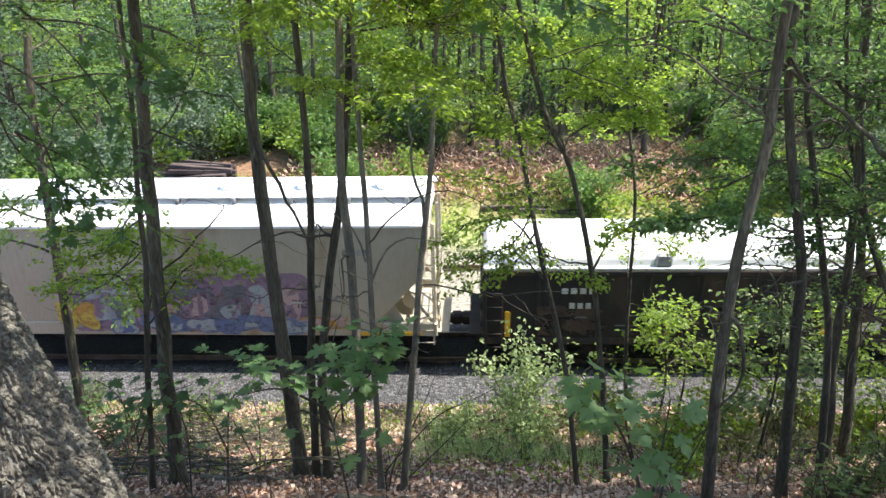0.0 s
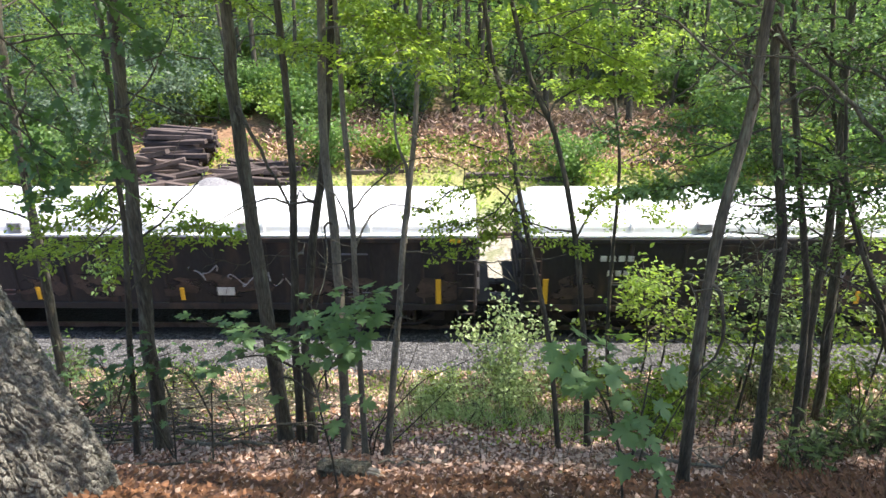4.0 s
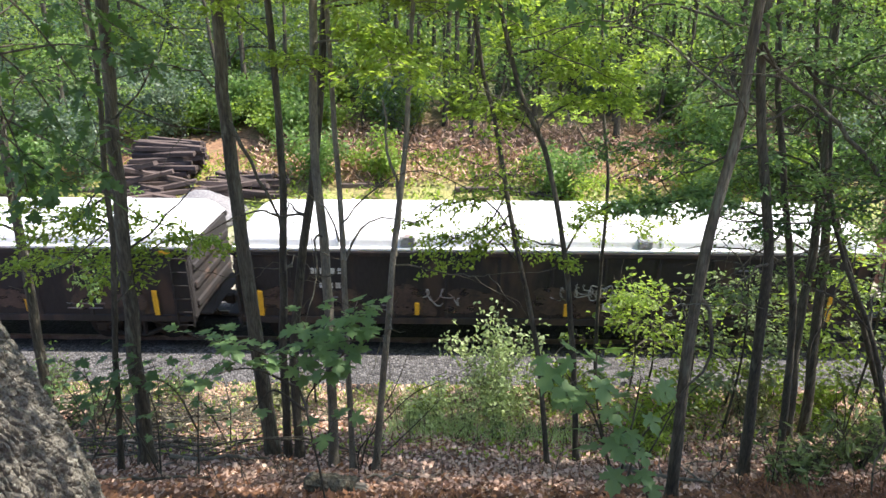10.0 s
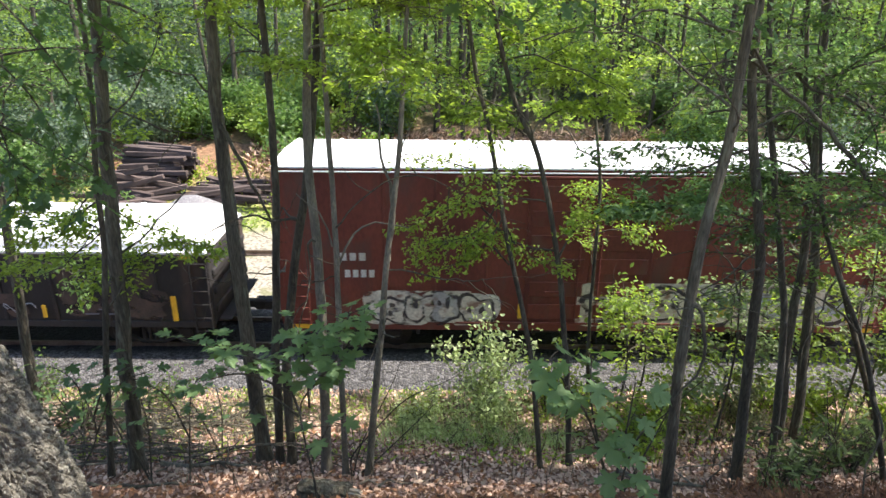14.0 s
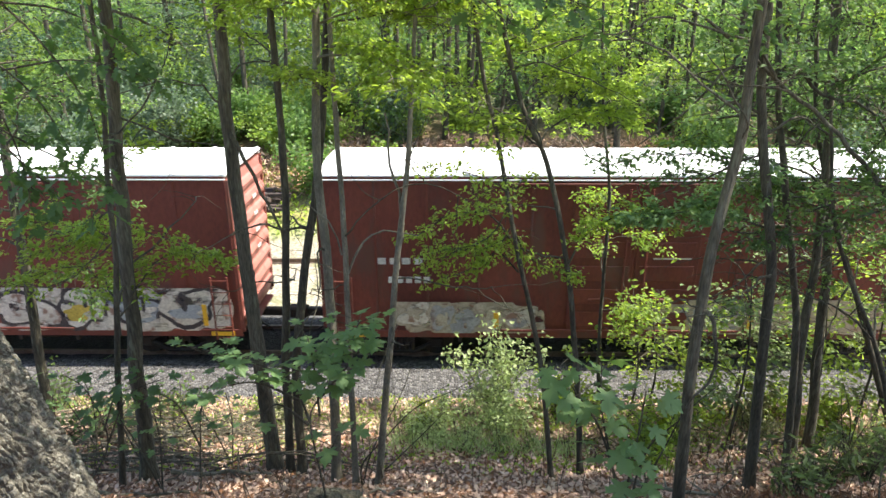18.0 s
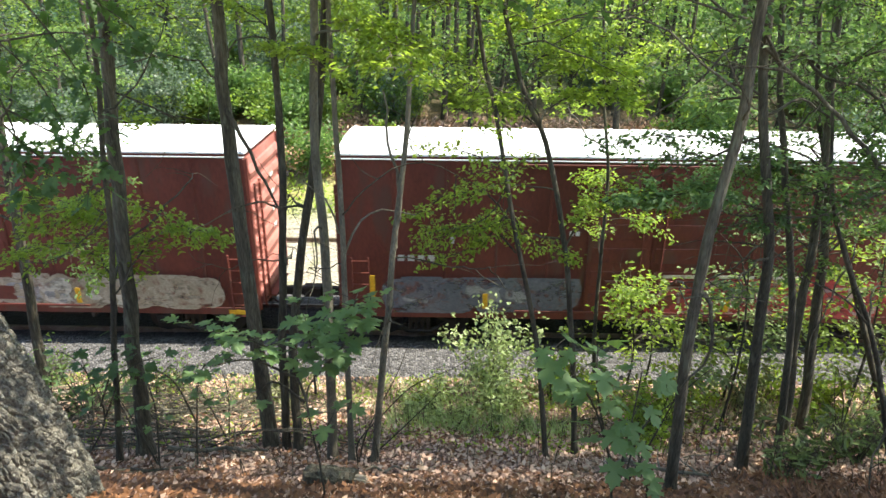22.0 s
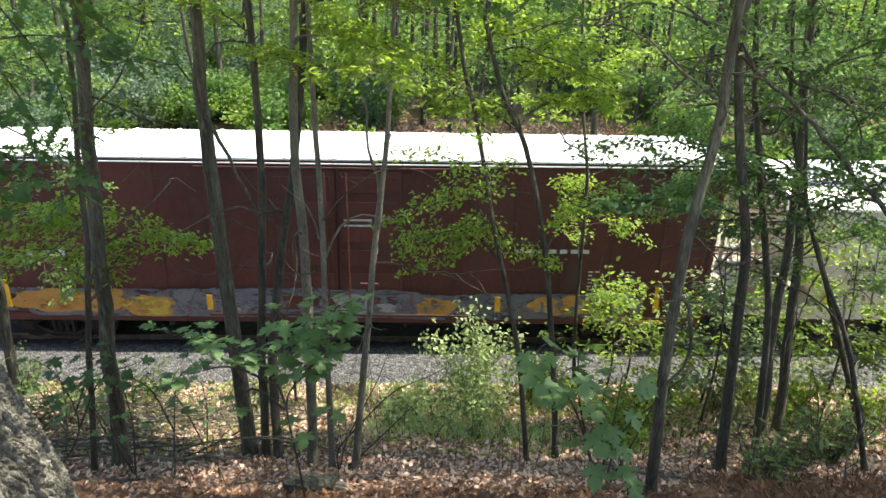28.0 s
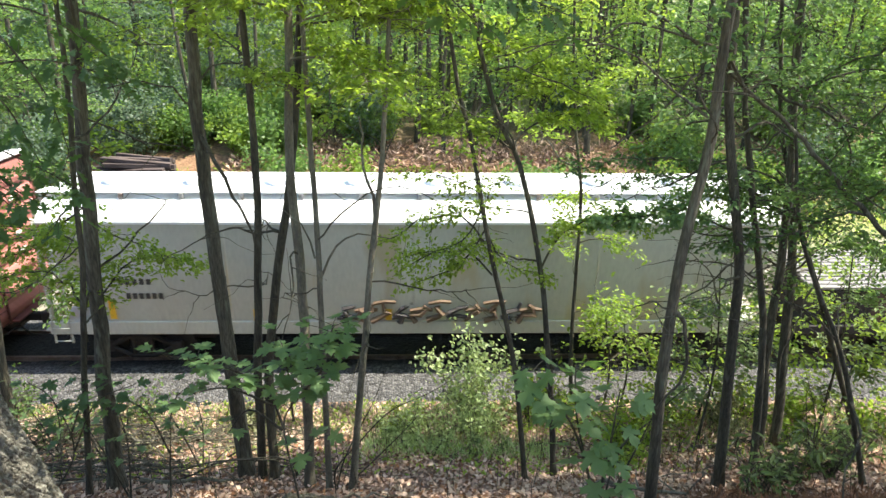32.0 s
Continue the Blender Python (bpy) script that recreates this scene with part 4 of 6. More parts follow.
def curve_points(pts, step=0.35):
    """A smooth line through the points."""
    pts = [Vector(p) for p in pts]
    ext = [pts[0] * 2 - pts[1], *pts, pts[-1] * 2 - pts[-2]]
    out = []
    for i in range(1, len(ext) - 2):
        a, b, c, d = ext[i - 1:i + 3]
        n = max(2, int((c - b).length / step))
        for k in range(n):
            t = k / n
            out.append(0.5 * (2 * b + (c - a) * t + (2 * a - 5 * b + 4 * c - d) * t * t + (3 * b - a - 3 * c + d) * t ** 3))
    out.append(pts[-1])
    return out


def limb(shape, rng, start, way, length, r, bend=0.25, droop=-0.05, n=9):
    """A wandering branch; gives its points."""
    p, d = Vector(start), Vector(way).normalized()
    pts = [p.copy()]
    for i in range(n):
        d = (d + Vector(rng.normal(0, bend * 0.4, 3)) + Vector((0, 0, droop))).normalized()
        p = p + d * (length / n)
        pts.append(p.copy())
    shape.tube(pts, [max(0.003, r * (1 - 0.85 * i / n)) for i in range(n + 1)], 3 if r < 0.0095 else 5, False)
    return pts


def tree(name, label, pts, r, seed, bark, leaf, low, reach, branches, leaves, size=0.085, flat=0.85, rise=0.35, top=4.5, droop=-0.03, extra=(), plain=False, puff=1.0, bare=3, canopy=0):
    """A tree: tapered trunk through pts and on above them, limbs from the height low, leaves along the limbs and twigs."""
    rng = np.random.default_rng(seed)
    r *= 0.74 if canopy else 1.0
    e = tagged(new(name), label, "tree")
    base = Vector(pts[0])
    e.location = base
    loc = [Vector(p) - base for p in pts]
    loc[0].z -= 0.25
    if top:
        d = (loc[-1] - loc[-2]).normalized()
        loc.append(loc[-1] + (d + Vector((0, 0, 0.8))).normalized() * top)
    line = curve_points(loc, 0.7 if plain else 0.25)
    n = len(line)
    height = line[-1].z
    wood, wood_up = Shape(), Shape()
    twigs = Shape() if plain else wood   # twigs of far trees only carry leaves
    radii = []
    for i, p in enumerate(line):
        u = i / (n - 1)
        flare = 0.55 * math.exp(-max(0.0, p.z) / 0.12) if p.z < 1 else 0
        radii.append(r * (1 - 0.62 * u + flare * 0.6) * (1 + 0.07 * noise.noise((seed * 3.1, i * 0.6, 0))))
    line = [p + Vector((noise.noise((seed, i * 0.3, 1)), noise.noise((seed, i * 0.3, 5)), 0)) * r * 0.35 for i, p in enumerate(line)]
    wood.tube(line, radii, 10)
    at, out = [], []
    for b in range(branches):
        z = low + (height - low) * ((b + rng.uniform(0, 1)) / branches)
        k = min(range(n), key=lambda i: abs(line[i].z - z))
        a = rng.uniform(0, 2 * math.pi)
        ln = reach * rng.uniform(0.55, 1.15) * (1 - 0.35 * (z - low) / max(0.1, height - low))
        way = Vector((math.cos(a), math.sin(a), rise + rng.normal(0, 0.15)))
        lp = limb(wood, rng, line[k], way, ln, max(0.006, radii[k] * 0.34), 0.3, droop)
        for j in range(3, len(lp)):
            for s in range(2):
                dd = (lp[j] - lp[j - 1]).normalized()
                w = dd.cross(Vector((0, 0, 1)))
                w = (w * (1 if s else -1) + dd * 0.7 + Vector(rng.normal(0, 0.2, 3))).normalized()
                tl = reach * 0.28 * rng.uniform(0.5, 1.2)
                tp = limb(twigs, rng, lp[j], w, tl, 0.006, 0.3, -0.02, 4)
                for q in tp[1:]:
                    at.append(q)
                    out.append(w)
    for b in range(bare):
        dead = Shape()
        k = int(rng.uniform(0.3, 0.85) * n)
        a = rng.uniform(0, 2 * math.pi)
        lp = limb(dead, rng, line[k], (math.cos(a), math.sin(a) * 0.6, rng.uniform(-0.3, 0.6)), rng.uniform(1.4, 3.2), rng.uniform(0.011, 0.024), 0.55, -0.02, 14)
        for j in (4, 7, 9):
            limb(dead, rng, lp[j], rng.normal(size=3), rng.uniform(0.5, 1.3), 0.009, 0.55, -0.05, 7)
        part("dead_branch", dead, BARK_DARK, e)
    for pl, rad, leafy in extra:
        lp = curve_points([Vector(p) - base for p in pl], 0.2)
        lp = [p + Vector(rng.normal(0, 0.018, 3)) for p in lp]
        wood.tube(lp, [rad * (1 - 0.7 * i / len(lp)) for i in range(len(lp))], 6, False)
        if leafy:
            for j in range(len(lp) // 4, len(lp)):
                for s in (-1, 1, 0.3):
                    dd = (lp[j] - lp[j - 1]).normalized()
                    w = (dd.cross(Vector((0, 0, 1))) * s + dd * 0.5 + Vector(rng.normal(0, 0.25, 3))).normalized()
                    tp = limb(wood, rng, lp[j], w, leafy * rng.uniform(0.5, 1.2), 0.006, 0.3, -0.03, 4)
                    for k in range(3):
                        for q in tp[1:]:
                            at.append(q)
                            out.append(w)
    part("trunk", wood, bark, e, "", True)
    at, out = np.array(at), np.array(out)
    leaves = leaves if plain else int(leaves * 1.25)
    tufts = rng.permutation(len(at))[:max(40, int(len(at) * (1.0 if plain else 0.5)))]
    pick = tufts[rng.integers(0, len(tufts), leaves)]
    pos = at[pick] + rng.normal(size=(leaves, 3)) * np.array([0.09, 0.09, 0.04]) * puff * (1.33 if plain else 1.0) * (size / 0.085) ** 0.5
    # leaf clumps above the view, added to shade what stands below
    if canopy:
        canopy = int(canopy * CANOPY)
        tip = line[-1]
        cs = rng.normal(size=(canopy // 30 + 1, 3)) * (1.9, 1.7, 0.9) + np.array(tip) + (0, 0.6, 0.2)
        cs[:, 2] = np.maximum(cs[:, 2], 9.9 - base.z)
        for c in cs[::2]:
            limb(wood_up, rng, line[-2], Vector(c) - line[-2], (Vector(c) - line[-2]).length, 0.03, 0.1, 0, 6)
        up_at = cs[rng.integers(0, len(cs), canopy)] + rng.normal(size=(canopy, 3)) * (0.5, 0.5, 0.22)
        part("limb", wood_up, bark, e)
        part("upper_crown", scatter_leaves("upper_crown", rng, up_at, 0.17, 0.7, None, 0.65, True), leaf, e)
    part("crown", scatter_leaves("crown", rng, pos, size * (1 if plain else 1.05), flat, out[pick], 0.56, plain), leaf, e)
    return e


G = BARK
tree("tree", "slender grey tree leaning beside the old oak", [(-8.78, 12.07, 0.33), (-8.51, 12.07, 3.17), (-8.36, 12.07, 5.67), (-8.15, 12.07, 7.93), (-7.96, 12.07, 9.13)], 0.15, 1, G, LEAF, 3.4, 2.6, 20, 6000, canopy=1700)
tree("tree", "straight grey-brown hardwood on the bank", [(-5.09, 9.03, 1.5), (-4.86, 9.03, 4.67), (-4.67, 9.03, 6.85), (-4.49, 9.03, 8.7)], 0.178, 2, G, LEAF_SUN, 7.4, 2.6, 14, 1200, canopy=1700,
     extra=[([(-4.78, 9.03, 6.3), (-5.48, 9.4, 5.82), (-6.16, 9.6, 5.61), (-6.7, 9.6, 5.56)], 0.016, 0.34), ([(-4.78, 9.03, 6.2), (-4.71, 9.4, 5.74), (-4.39, 9.6, 5.54), (-4.06, 9.6, 5.36)], 0.014, 0.3), ([(-4.76, 9.03, 6.5), (-6.01, 9.6, 5.42), (-6.65, 9.7, 5.24)], 0.014, 0.3)])
tree("sapling", "thin dark sapling close to a larger trunk", [(-5.31, 8.58, 1.74), (-4.97, 8.58, 3.94), (-4.72, 8.58, 5.59), (-4.55, 8.58, 7.33), (-4.47, 8.58, 8.11)], 0.069, 3, BARK_DARK, LEAF_SUN, 5.0, 1.4, 6, 2500, 0.085, canopy=900,
     extra=[([(-4.8, 8.6, 4.9), (-5.0, 9.4, 5.3), (-5.6, 10.0, 5.5), (-6.9, 10.1, 5.7)], 0.02, 0.45), ([(-4.8, 8.6, 4.7), (-4.6, 9.4, 5.2), (-4.2, 10.0, 5.2), (-3.75, 10.1, 4.95)], 0.018, 0.4), ([(-4.85, 8.6, 4.4), (-5.3, 9.4, 4.7), (-6.1, 10.0, 4.9), (-7.2, 10.1, 4.7)], 0.02, 0.45)])
tree("tree", "tall leaning grey-brown hardwood", [(-3.11, 9.59, 1.21), (-3.22, 9.59, 4.92), (-3.26, 9.59, 7.14), (-3.2, 9.59, 8.67)], 0.182, 4, G, LEAF, 8.8, 2.4, 13, 3000, canopy=1700,
     extra=[([(-3.28, 9.59, 7.6), (-3.5, 9.55, 7.85), (-3.9, 9.5, 7.95), (-4.35, 9.5, 7.88), (-4.9, 9.5, 7.7)], 0.017, 0), ([(-3.24, 9.59, 7.9), (-3.0, 9.6, 8.15), (-2.6, 9.6, 8.2), (-2.3, 9.6, 8.0)], 0.016, 0), ([(-3.2, 9.5, 7.2), (-2.99, 9.4, 6.85), (-2.79, 9.4, 6.35), (-2.6, 9.4, 5.74), (-2.52, 9.4, 5.4)], 0.035, 0)])
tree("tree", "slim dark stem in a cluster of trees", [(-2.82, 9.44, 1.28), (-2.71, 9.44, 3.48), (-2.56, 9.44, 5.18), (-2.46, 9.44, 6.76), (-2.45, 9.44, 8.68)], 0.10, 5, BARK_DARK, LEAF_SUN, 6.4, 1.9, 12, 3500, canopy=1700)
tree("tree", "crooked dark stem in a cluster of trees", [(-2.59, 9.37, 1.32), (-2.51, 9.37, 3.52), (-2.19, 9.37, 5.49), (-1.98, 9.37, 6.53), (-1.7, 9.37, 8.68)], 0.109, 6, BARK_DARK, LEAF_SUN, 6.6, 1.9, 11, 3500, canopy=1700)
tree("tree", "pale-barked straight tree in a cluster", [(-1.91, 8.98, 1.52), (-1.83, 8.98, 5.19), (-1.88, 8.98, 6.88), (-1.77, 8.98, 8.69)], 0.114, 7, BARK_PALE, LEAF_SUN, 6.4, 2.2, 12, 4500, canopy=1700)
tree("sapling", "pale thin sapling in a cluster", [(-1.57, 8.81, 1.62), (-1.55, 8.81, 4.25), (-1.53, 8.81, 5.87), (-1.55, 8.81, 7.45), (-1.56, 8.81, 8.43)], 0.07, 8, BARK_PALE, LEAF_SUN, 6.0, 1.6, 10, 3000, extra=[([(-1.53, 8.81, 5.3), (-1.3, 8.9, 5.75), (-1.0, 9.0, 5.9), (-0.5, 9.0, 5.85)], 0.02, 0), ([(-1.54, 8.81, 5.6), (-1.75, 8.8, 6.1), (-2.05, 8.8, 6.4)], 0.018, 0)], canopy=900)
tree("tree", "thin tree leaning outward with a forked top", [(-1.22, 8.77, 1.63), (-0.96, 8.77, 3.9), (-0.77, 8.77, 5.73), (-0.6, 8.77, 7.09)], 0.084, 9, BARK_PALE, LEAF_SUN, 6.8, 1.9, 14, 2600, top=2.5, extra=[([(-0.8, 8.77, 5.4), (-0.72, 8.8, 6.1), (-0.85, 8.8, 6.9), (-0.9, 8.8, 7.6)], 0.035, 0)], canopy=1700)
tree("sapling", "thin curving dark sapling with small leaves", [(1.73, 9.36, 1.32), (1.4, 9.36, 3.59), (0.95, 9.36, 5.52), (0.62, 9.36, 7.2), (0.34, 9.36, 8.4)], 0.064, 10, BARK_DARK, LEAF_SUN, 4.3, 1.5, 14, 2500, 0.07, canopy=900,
     extra=[([(0.82, 9.38, 6.19), (0.54, 9.5, 5.62), (0.11, 9.6, 5.4), (-0.32, 9.6, 5.35)], 0.014, 0.32), ([(0.82, 9.38, 6.19), (1.05, 9.5, 5.45), (1.42, 9.6, 5.14), (1.77, 9.6, 5.05)], 0.014, 0.32), ([(0.88, 9.37, 5.84), (0.38, 9.5, 5.16), (-0.14, 9.6, 4.92)], 0.014, 0.3), ([(0.9, 9.4, 5.6), (0.5, 9.5, 6.0), (0.0, 9.6, 5.95), (-0.5, 9.6, 5.6)], 0.018, 0.42), ([(1.0, 9.4, 5.1), (0.6, 9.5, 5.45), (0.1, 9.6, 5.4), (-0.4, 9.6, 5.1)], 0.018, 0.42)])
tree("sapling", "thin bowed dark sapling with small leaves", [(2.26, 9.52, 1.24), (2.0, 9.52, 3.51), (1.73, 9.52, 5.28), (1.36, 9.52, 6.77), (0.81, 9.52, 8.09)], 0.074, 11, BARK_DARK, LEAF_SUN, 4.8, 1.6, 13, 5200, 0.08, canopy=900,
     extra=[([(1.04, 9.52, 7.53), (1.44, 9.9, 7.79), (1.98, 10.2, 7.85), (2.6, 10.4, 7.74)], 0.016, 0.4), ([(1.22, 9.52, 7.08), (1.71, 9.9, 7.39), (2.28, 10.2, 7.39), (2.69, 10.4, 7.23)], 0.016, 0.4), ([(0.86, 9.52, 7.99), (0.75, 9.8, 8.31), (1.09, 10.0, 8.49), (1.61, 10.2, 8.37)], 0.016, 0.4), ([(1.22, 9.52, 7.04), (0.79, 9.8, 7.27), (0.38, 10.0, 7.32)], 0.016, 0.4), ([(0.99, 9.52, 7.76), (1.71, 10.2, 8.13), (2.37, 10.5, 8.15)], 0.016, 0.4),
            ([(1.75, 9.5, 5.2), (2.1, 9.6, 5.7), (2.5, 9.7, 5.9), (3.0, 9.7, 5.8)], 0.018, 0.4)])
tree("sapling", "slim dark sapling near the ballast", [(3.36, 12.79, 0.15), (3.17, 12.79, 1.76), (3.13, 12.79, 3.62), (3.09, 12.79, 5.43), (2.82, 12.79, 7.27)], 0.064, 12, BARK_DARK, LEAF_SUN, 2.6, 1.5, 12, 2600, 0.09, canopy=900)
tree("tree", "strongly leaning grey hardwood on the bank", [(2.92, 6.91, 2.74), (2.82, 6.91, 5.05), (2.86, 6.91, 6.46), (2.98, 6.91, 7.69), (2.98, 6.91, 8.77)], 0.104, 13, G, LEAF, 8.6, 1.8, 8, 2200, canopy=1700,
     extra=[([(2.84, 6.9, 5.7), (2.97, 6.85, 5.55), (3.05, 6.8, 5.2), (2.98, 6.8, 4.8), (2.75, 6.8, 4.4)], 0.03, 0), ([(2.92, 6.9, 7.9), (2.6, 7.2, 8.2), (2.1, 7.5, 8.55), (1.3, 7.5, 8.6), (0.7, 7.5, 8.45)], 0.016, 0)])
tree("tree", "grey-brown hardwood in a dense clump", [(4.74, 8.67, 1.69), (4.55, 8.67, 4.05), (4.41, 8.67, 5.65), (4.01, 8.67, 7.35), (3.83, 8.67, 8.7)], 0.117, 14, BARK_DARK, LEAF_MAPLE, 5.4, 2.0, 11, 2600, 0.1, bare=9, canopy=200,
     extra=[([(4.35, 8.7, 6.0), (3.8, 8.9, 6.2), (3.2, 9.1, 6.15), (2.6, 9.2, 6.0)], 0.02, 0.4)])
tree("tree", "slim stem in a dense clump", [(5.91, 9.73, 1.16), (5.64, 9.73, 3.45), (5.42, 9.73, 4.67), (4.87, 9.73, 6.73), (4.47, 9.73, 8.66)], 0.09, 15, BARK_DARK, LEAF_MAPLE, 4.6, 2.0, 11, 2300, bare=10, canopy=200,
     extra=[([(4.5, 9.6, 7.95), (4.46, 9.2, 8.17), (4.76, 9.2, 7.98), (5.26, 9.2, 8.03), (5.77, 9.2, 8.18), (6.3, 9.2, 8.22)], 0.03, 0), ([(4.5, 9.6, 7.9), (4.53, 9.3, 8.21), (5.0, 9.2, 7.76), (5.41, 9.2, 7.69), (5.78, 9.2, 7.46), (6.04, 9.2, 7.06), (6.1, 9.2, 6.6)], 0.03, 0)])
tree("tree", "grey stem leaning in a dense clump", [(6.58, 10.74, 0.74), (6.28, 10.74, 3.33), (6.25, 10.74, 4.64), (6.07, 10.74, 6.5), (5.8, 10.74, 8.62)], 0.12, 16, G, LEAF, 3.4, 2.2, 12, 2700, bare=9, canopy=200,
     extra=[([(6.2, 10.7, 5.5), (5.6, 10.9, 6.0), (5.0, 11.0, 6.0), (4.3, 11.0, 5.7)], 0.02, 0.45), ([(6.25, 10.7, 4.6), (6.9, 10.8, 5.0), (7.6, 10.9, 5.1), (8.2, 10.9, 4.8)], 0.018, 0.42)])
tree("tree", "grey stem at the edge of a clump", [(7.13, 11.13, 0.59), (6.85, 11.13, 2.89), (6.65, 11.13, 4.7), (6.32, 11.13, 6.5), (6.07, 11.13, 7.77)], 0.135, 17, G, LEAF_OAK, 3.4, 2.2, 12, 2700, bare=9, canopy=200,
     extra=[([(6.45, 11.1, 5.9), (5.81, 11.0, 6.29), (4.94, 10.8, 6.52), (3.94, 10.6, 6.66), (3.08, 10.4, 6.66), (2.45, 10.3, 6.52)], 0.022, 0.38), ([(6.4, 11.1, 6.1), (5.98, 11.0, 6.38), (6.27, 10.8, 6.67), (6.64, 10.8, 6.63), (7.2, 10.8, 6.54)], 0.02, 0.38), ([(6.5, 11.1, 5.7), (5.85, 11.0, 6.09), (4.98, 11.0, 6.23), (4.04, 11.0, 6.27), (3.49, 11.0, 6.16)], 0.02, 0.36), ([(6.6, 11.1, 5.0), (7.2, 11.2, 5.5), (8.0, 11.3, 5.6), (8.8, 11.3, 5.3)], 0.02, 0.45), ([(6.5, 11.1, 5.6), (6.0, 11.2, 6.0), (5.3, 11.3, 6.1)], 0.018, 0.42)])
tree("sapling", "slanting dark sapling beside the clump", [(8.98, 11.23, 0.55), (7.86, 11.23, 2.85), (6.93, 11.23, 4.87), (6.3, 11.23, 6.38), (5.94, 11.23, 7.58)], 0.085, 18, BARK_DARK, LEAF, 2.8, 2.0, 12, 2300, bare=8, canopy=900)
tree("tree", "hardwood with a long bare limb reaching over the bank", [(9.0, 8.0, 2.05), (8.9, 8.0, 4.2), (8.7, 8.0, 6.5), (8.8, 8.0, 9.0)], 0.17, 19, BARK, LEAF_OAK, 7.4, 1.8, 8, 2600, bare=0, canopy=12000,
     extra=[([(8.85, 8.0, 4.1), (7.6, 8.2, 5.0), (6.47, 8.3, 5.86), (5.95, 8.4, 6.35), (5.29, 8.5, 6.98), (4.78, 8.6, 7.52), (4.14, 8.6, 7.98), (3.47, 8.6, 8.49), (2.7, 8.6, 8.97)], 0.052, 0),
            ([(4.0, 8.55, 8.1), (3.58, 8.3, 8.5), (2.95, 8.2, 8.67), (2.6, 8.2, 8.78), (2.27, 8.2, 8.77), (1.88, 8.2, 8.63), (1.18, 8.2, 8.52)], 0.022, 0),
            ([(3.75, 8.6, 8.27), (3.44, 8.6, 8.22), (3.23, 8.6, 7.97), (3.01, 8.6, 7.68), (2.67, 8.6, 7.43), (2.4, 8.6, 7.25)], 0.024, 0),
            ([(4.3, 8.6, 7.87), (3.9, 8.6, 7.95), (3.3, 8.7, 8.0), (2.8, 8.8, 8.25), (2.5, 8.8, 8.5)], 0.018, 0),
            ([(5.9, 8.4, 6.4), (5.5, 8.5, 6.35), (4.9, 8.6, 6.0), (4.4, 8.7, 5.95), (3.8, 8.8, 5.75)], 0.022, 0.3),
            ([(6.9, 8.3, 5.5), (6.6, 8.5, 6.1), (6.0, 8.7, 6.6), (5.5, 8.8, 6.65)], 0.02, 0),
            ([(8.75, 8.0, 8.3), (7.0, 8.1, 9.0), (5.84, 8.2, 8.77), (5.7, 8.6, 8.48), (5.49, 9.0, 8.23), (5.26, 9.3, 7.9)], 0.03, 0.36),
            ([(8.72, 8.0, 7.6), (7.0, 8.1, 8.4), (5.98, 8.3, 8.25), (5.95, 8.6, 7.78), (5.85, 9.0, 7.34), (5.68, 9.2, 6.81)], 0.03, 0.36),
            ([(8.7, 8.0, 6.8), (7.2, 8.1, 7.3), (6.24, 8.3, 7.3), (6.21, 8.6, 6.73), (6.08, 9.0, 6.37), (5.79, 9.4, 6.07)], 0.03, 0.36)])
tree("sapling", "slanting grey sapling at the foot of the clump", [(7.32, 8.8, 1.56), (6.77, 8.8, 2.89), (6.33, 8.8, 4.01), (5.82, 8.8, 4.96), (5.45, 8.8, 5.66), (5.23, 8.8, 6.18)], 0.048, 20, BARK_DARK, LEAF, 4.4, 1.5, 7, 700, top=1.5, bare=5)
for k, (x, y, tall) in enumerate(((3.9, 12.6, 2.5), (5.0, 12.2, 2.6), (6.2, 12.8, 2.9), (7.7, 12.4, 3.1), (4.5, 13.2, 2.3), (9.3, 12.6, 4.0), (8.4, 11.9, 4.2), (10.6, 11.4, 5.0), (5.6, 11.4, 3.8))):
    z = ground_z(x, y)
    tree("sapling", "bushy young sapling with yellow-green leaves", [(x, y, z), (x + 0.1, y, z + tall * 0.5), (x - 0.1, y, z + tall)], 0.03, 40 + k, BARK_DARK, (LEAF_SUN, LEAF_SUN, LEAF_LONG)[k % 3], 0.7, 1.5, 10, int(150 * tall), 0.12, 0.85, 0.45, 0, bare=1)
# hardwoods placed out of sight to shade the bank and clump
for k, (x, y) in enumerate(((13.5, 6.3), (17.0, 7.4), (8.6, 4.6), (10.5, 5.6), (7.8, 6.3), (11.4, 7.4), (12.6, 8.2))):
    z = ground_z(x, y)
    tree("tree", "unseen hardwood added beside the bank for its shade", [(x, y, z), (x - 0.2, y, z + 4), (x + 0.1, y, z + 8)], 0.2, 80 + k, BARK, LEAF, 4.0, 2.6, 12, 2400, canopy=14000)

# one more unseen hardwood, added to shade the large-leaved maple
z = ground_z(6.1, 5.2)
tree("tree", "unseen hardwood added beside the bank for its shade", [(6.1, 5.2, z), (6.2, 5.2, z + 4), (6.0, 5.2, z + 8)], 0.16, 88, BARK, LEAF, 6.6, 1.2, 8, 900, canopy=5500)


# ---- woods beyond the train ----
def far_tree(seed, height, r, low, reach, leaf, leaves, size, limbs=26):
    pts = [(0, 0, 0), (0.2, 0.1, height * 0.35), (0.1, -0.1, height * 0.7), (0.3, 0, height)]
    return tree("tree", "tall leafy woodland tree beyond the tracks", pts, r, seed, BARK_DARK, leaf, low, reach, limbs, leaves, size, 0.55, 0.3, 0, -0.04, (), True, 2.2, 0)


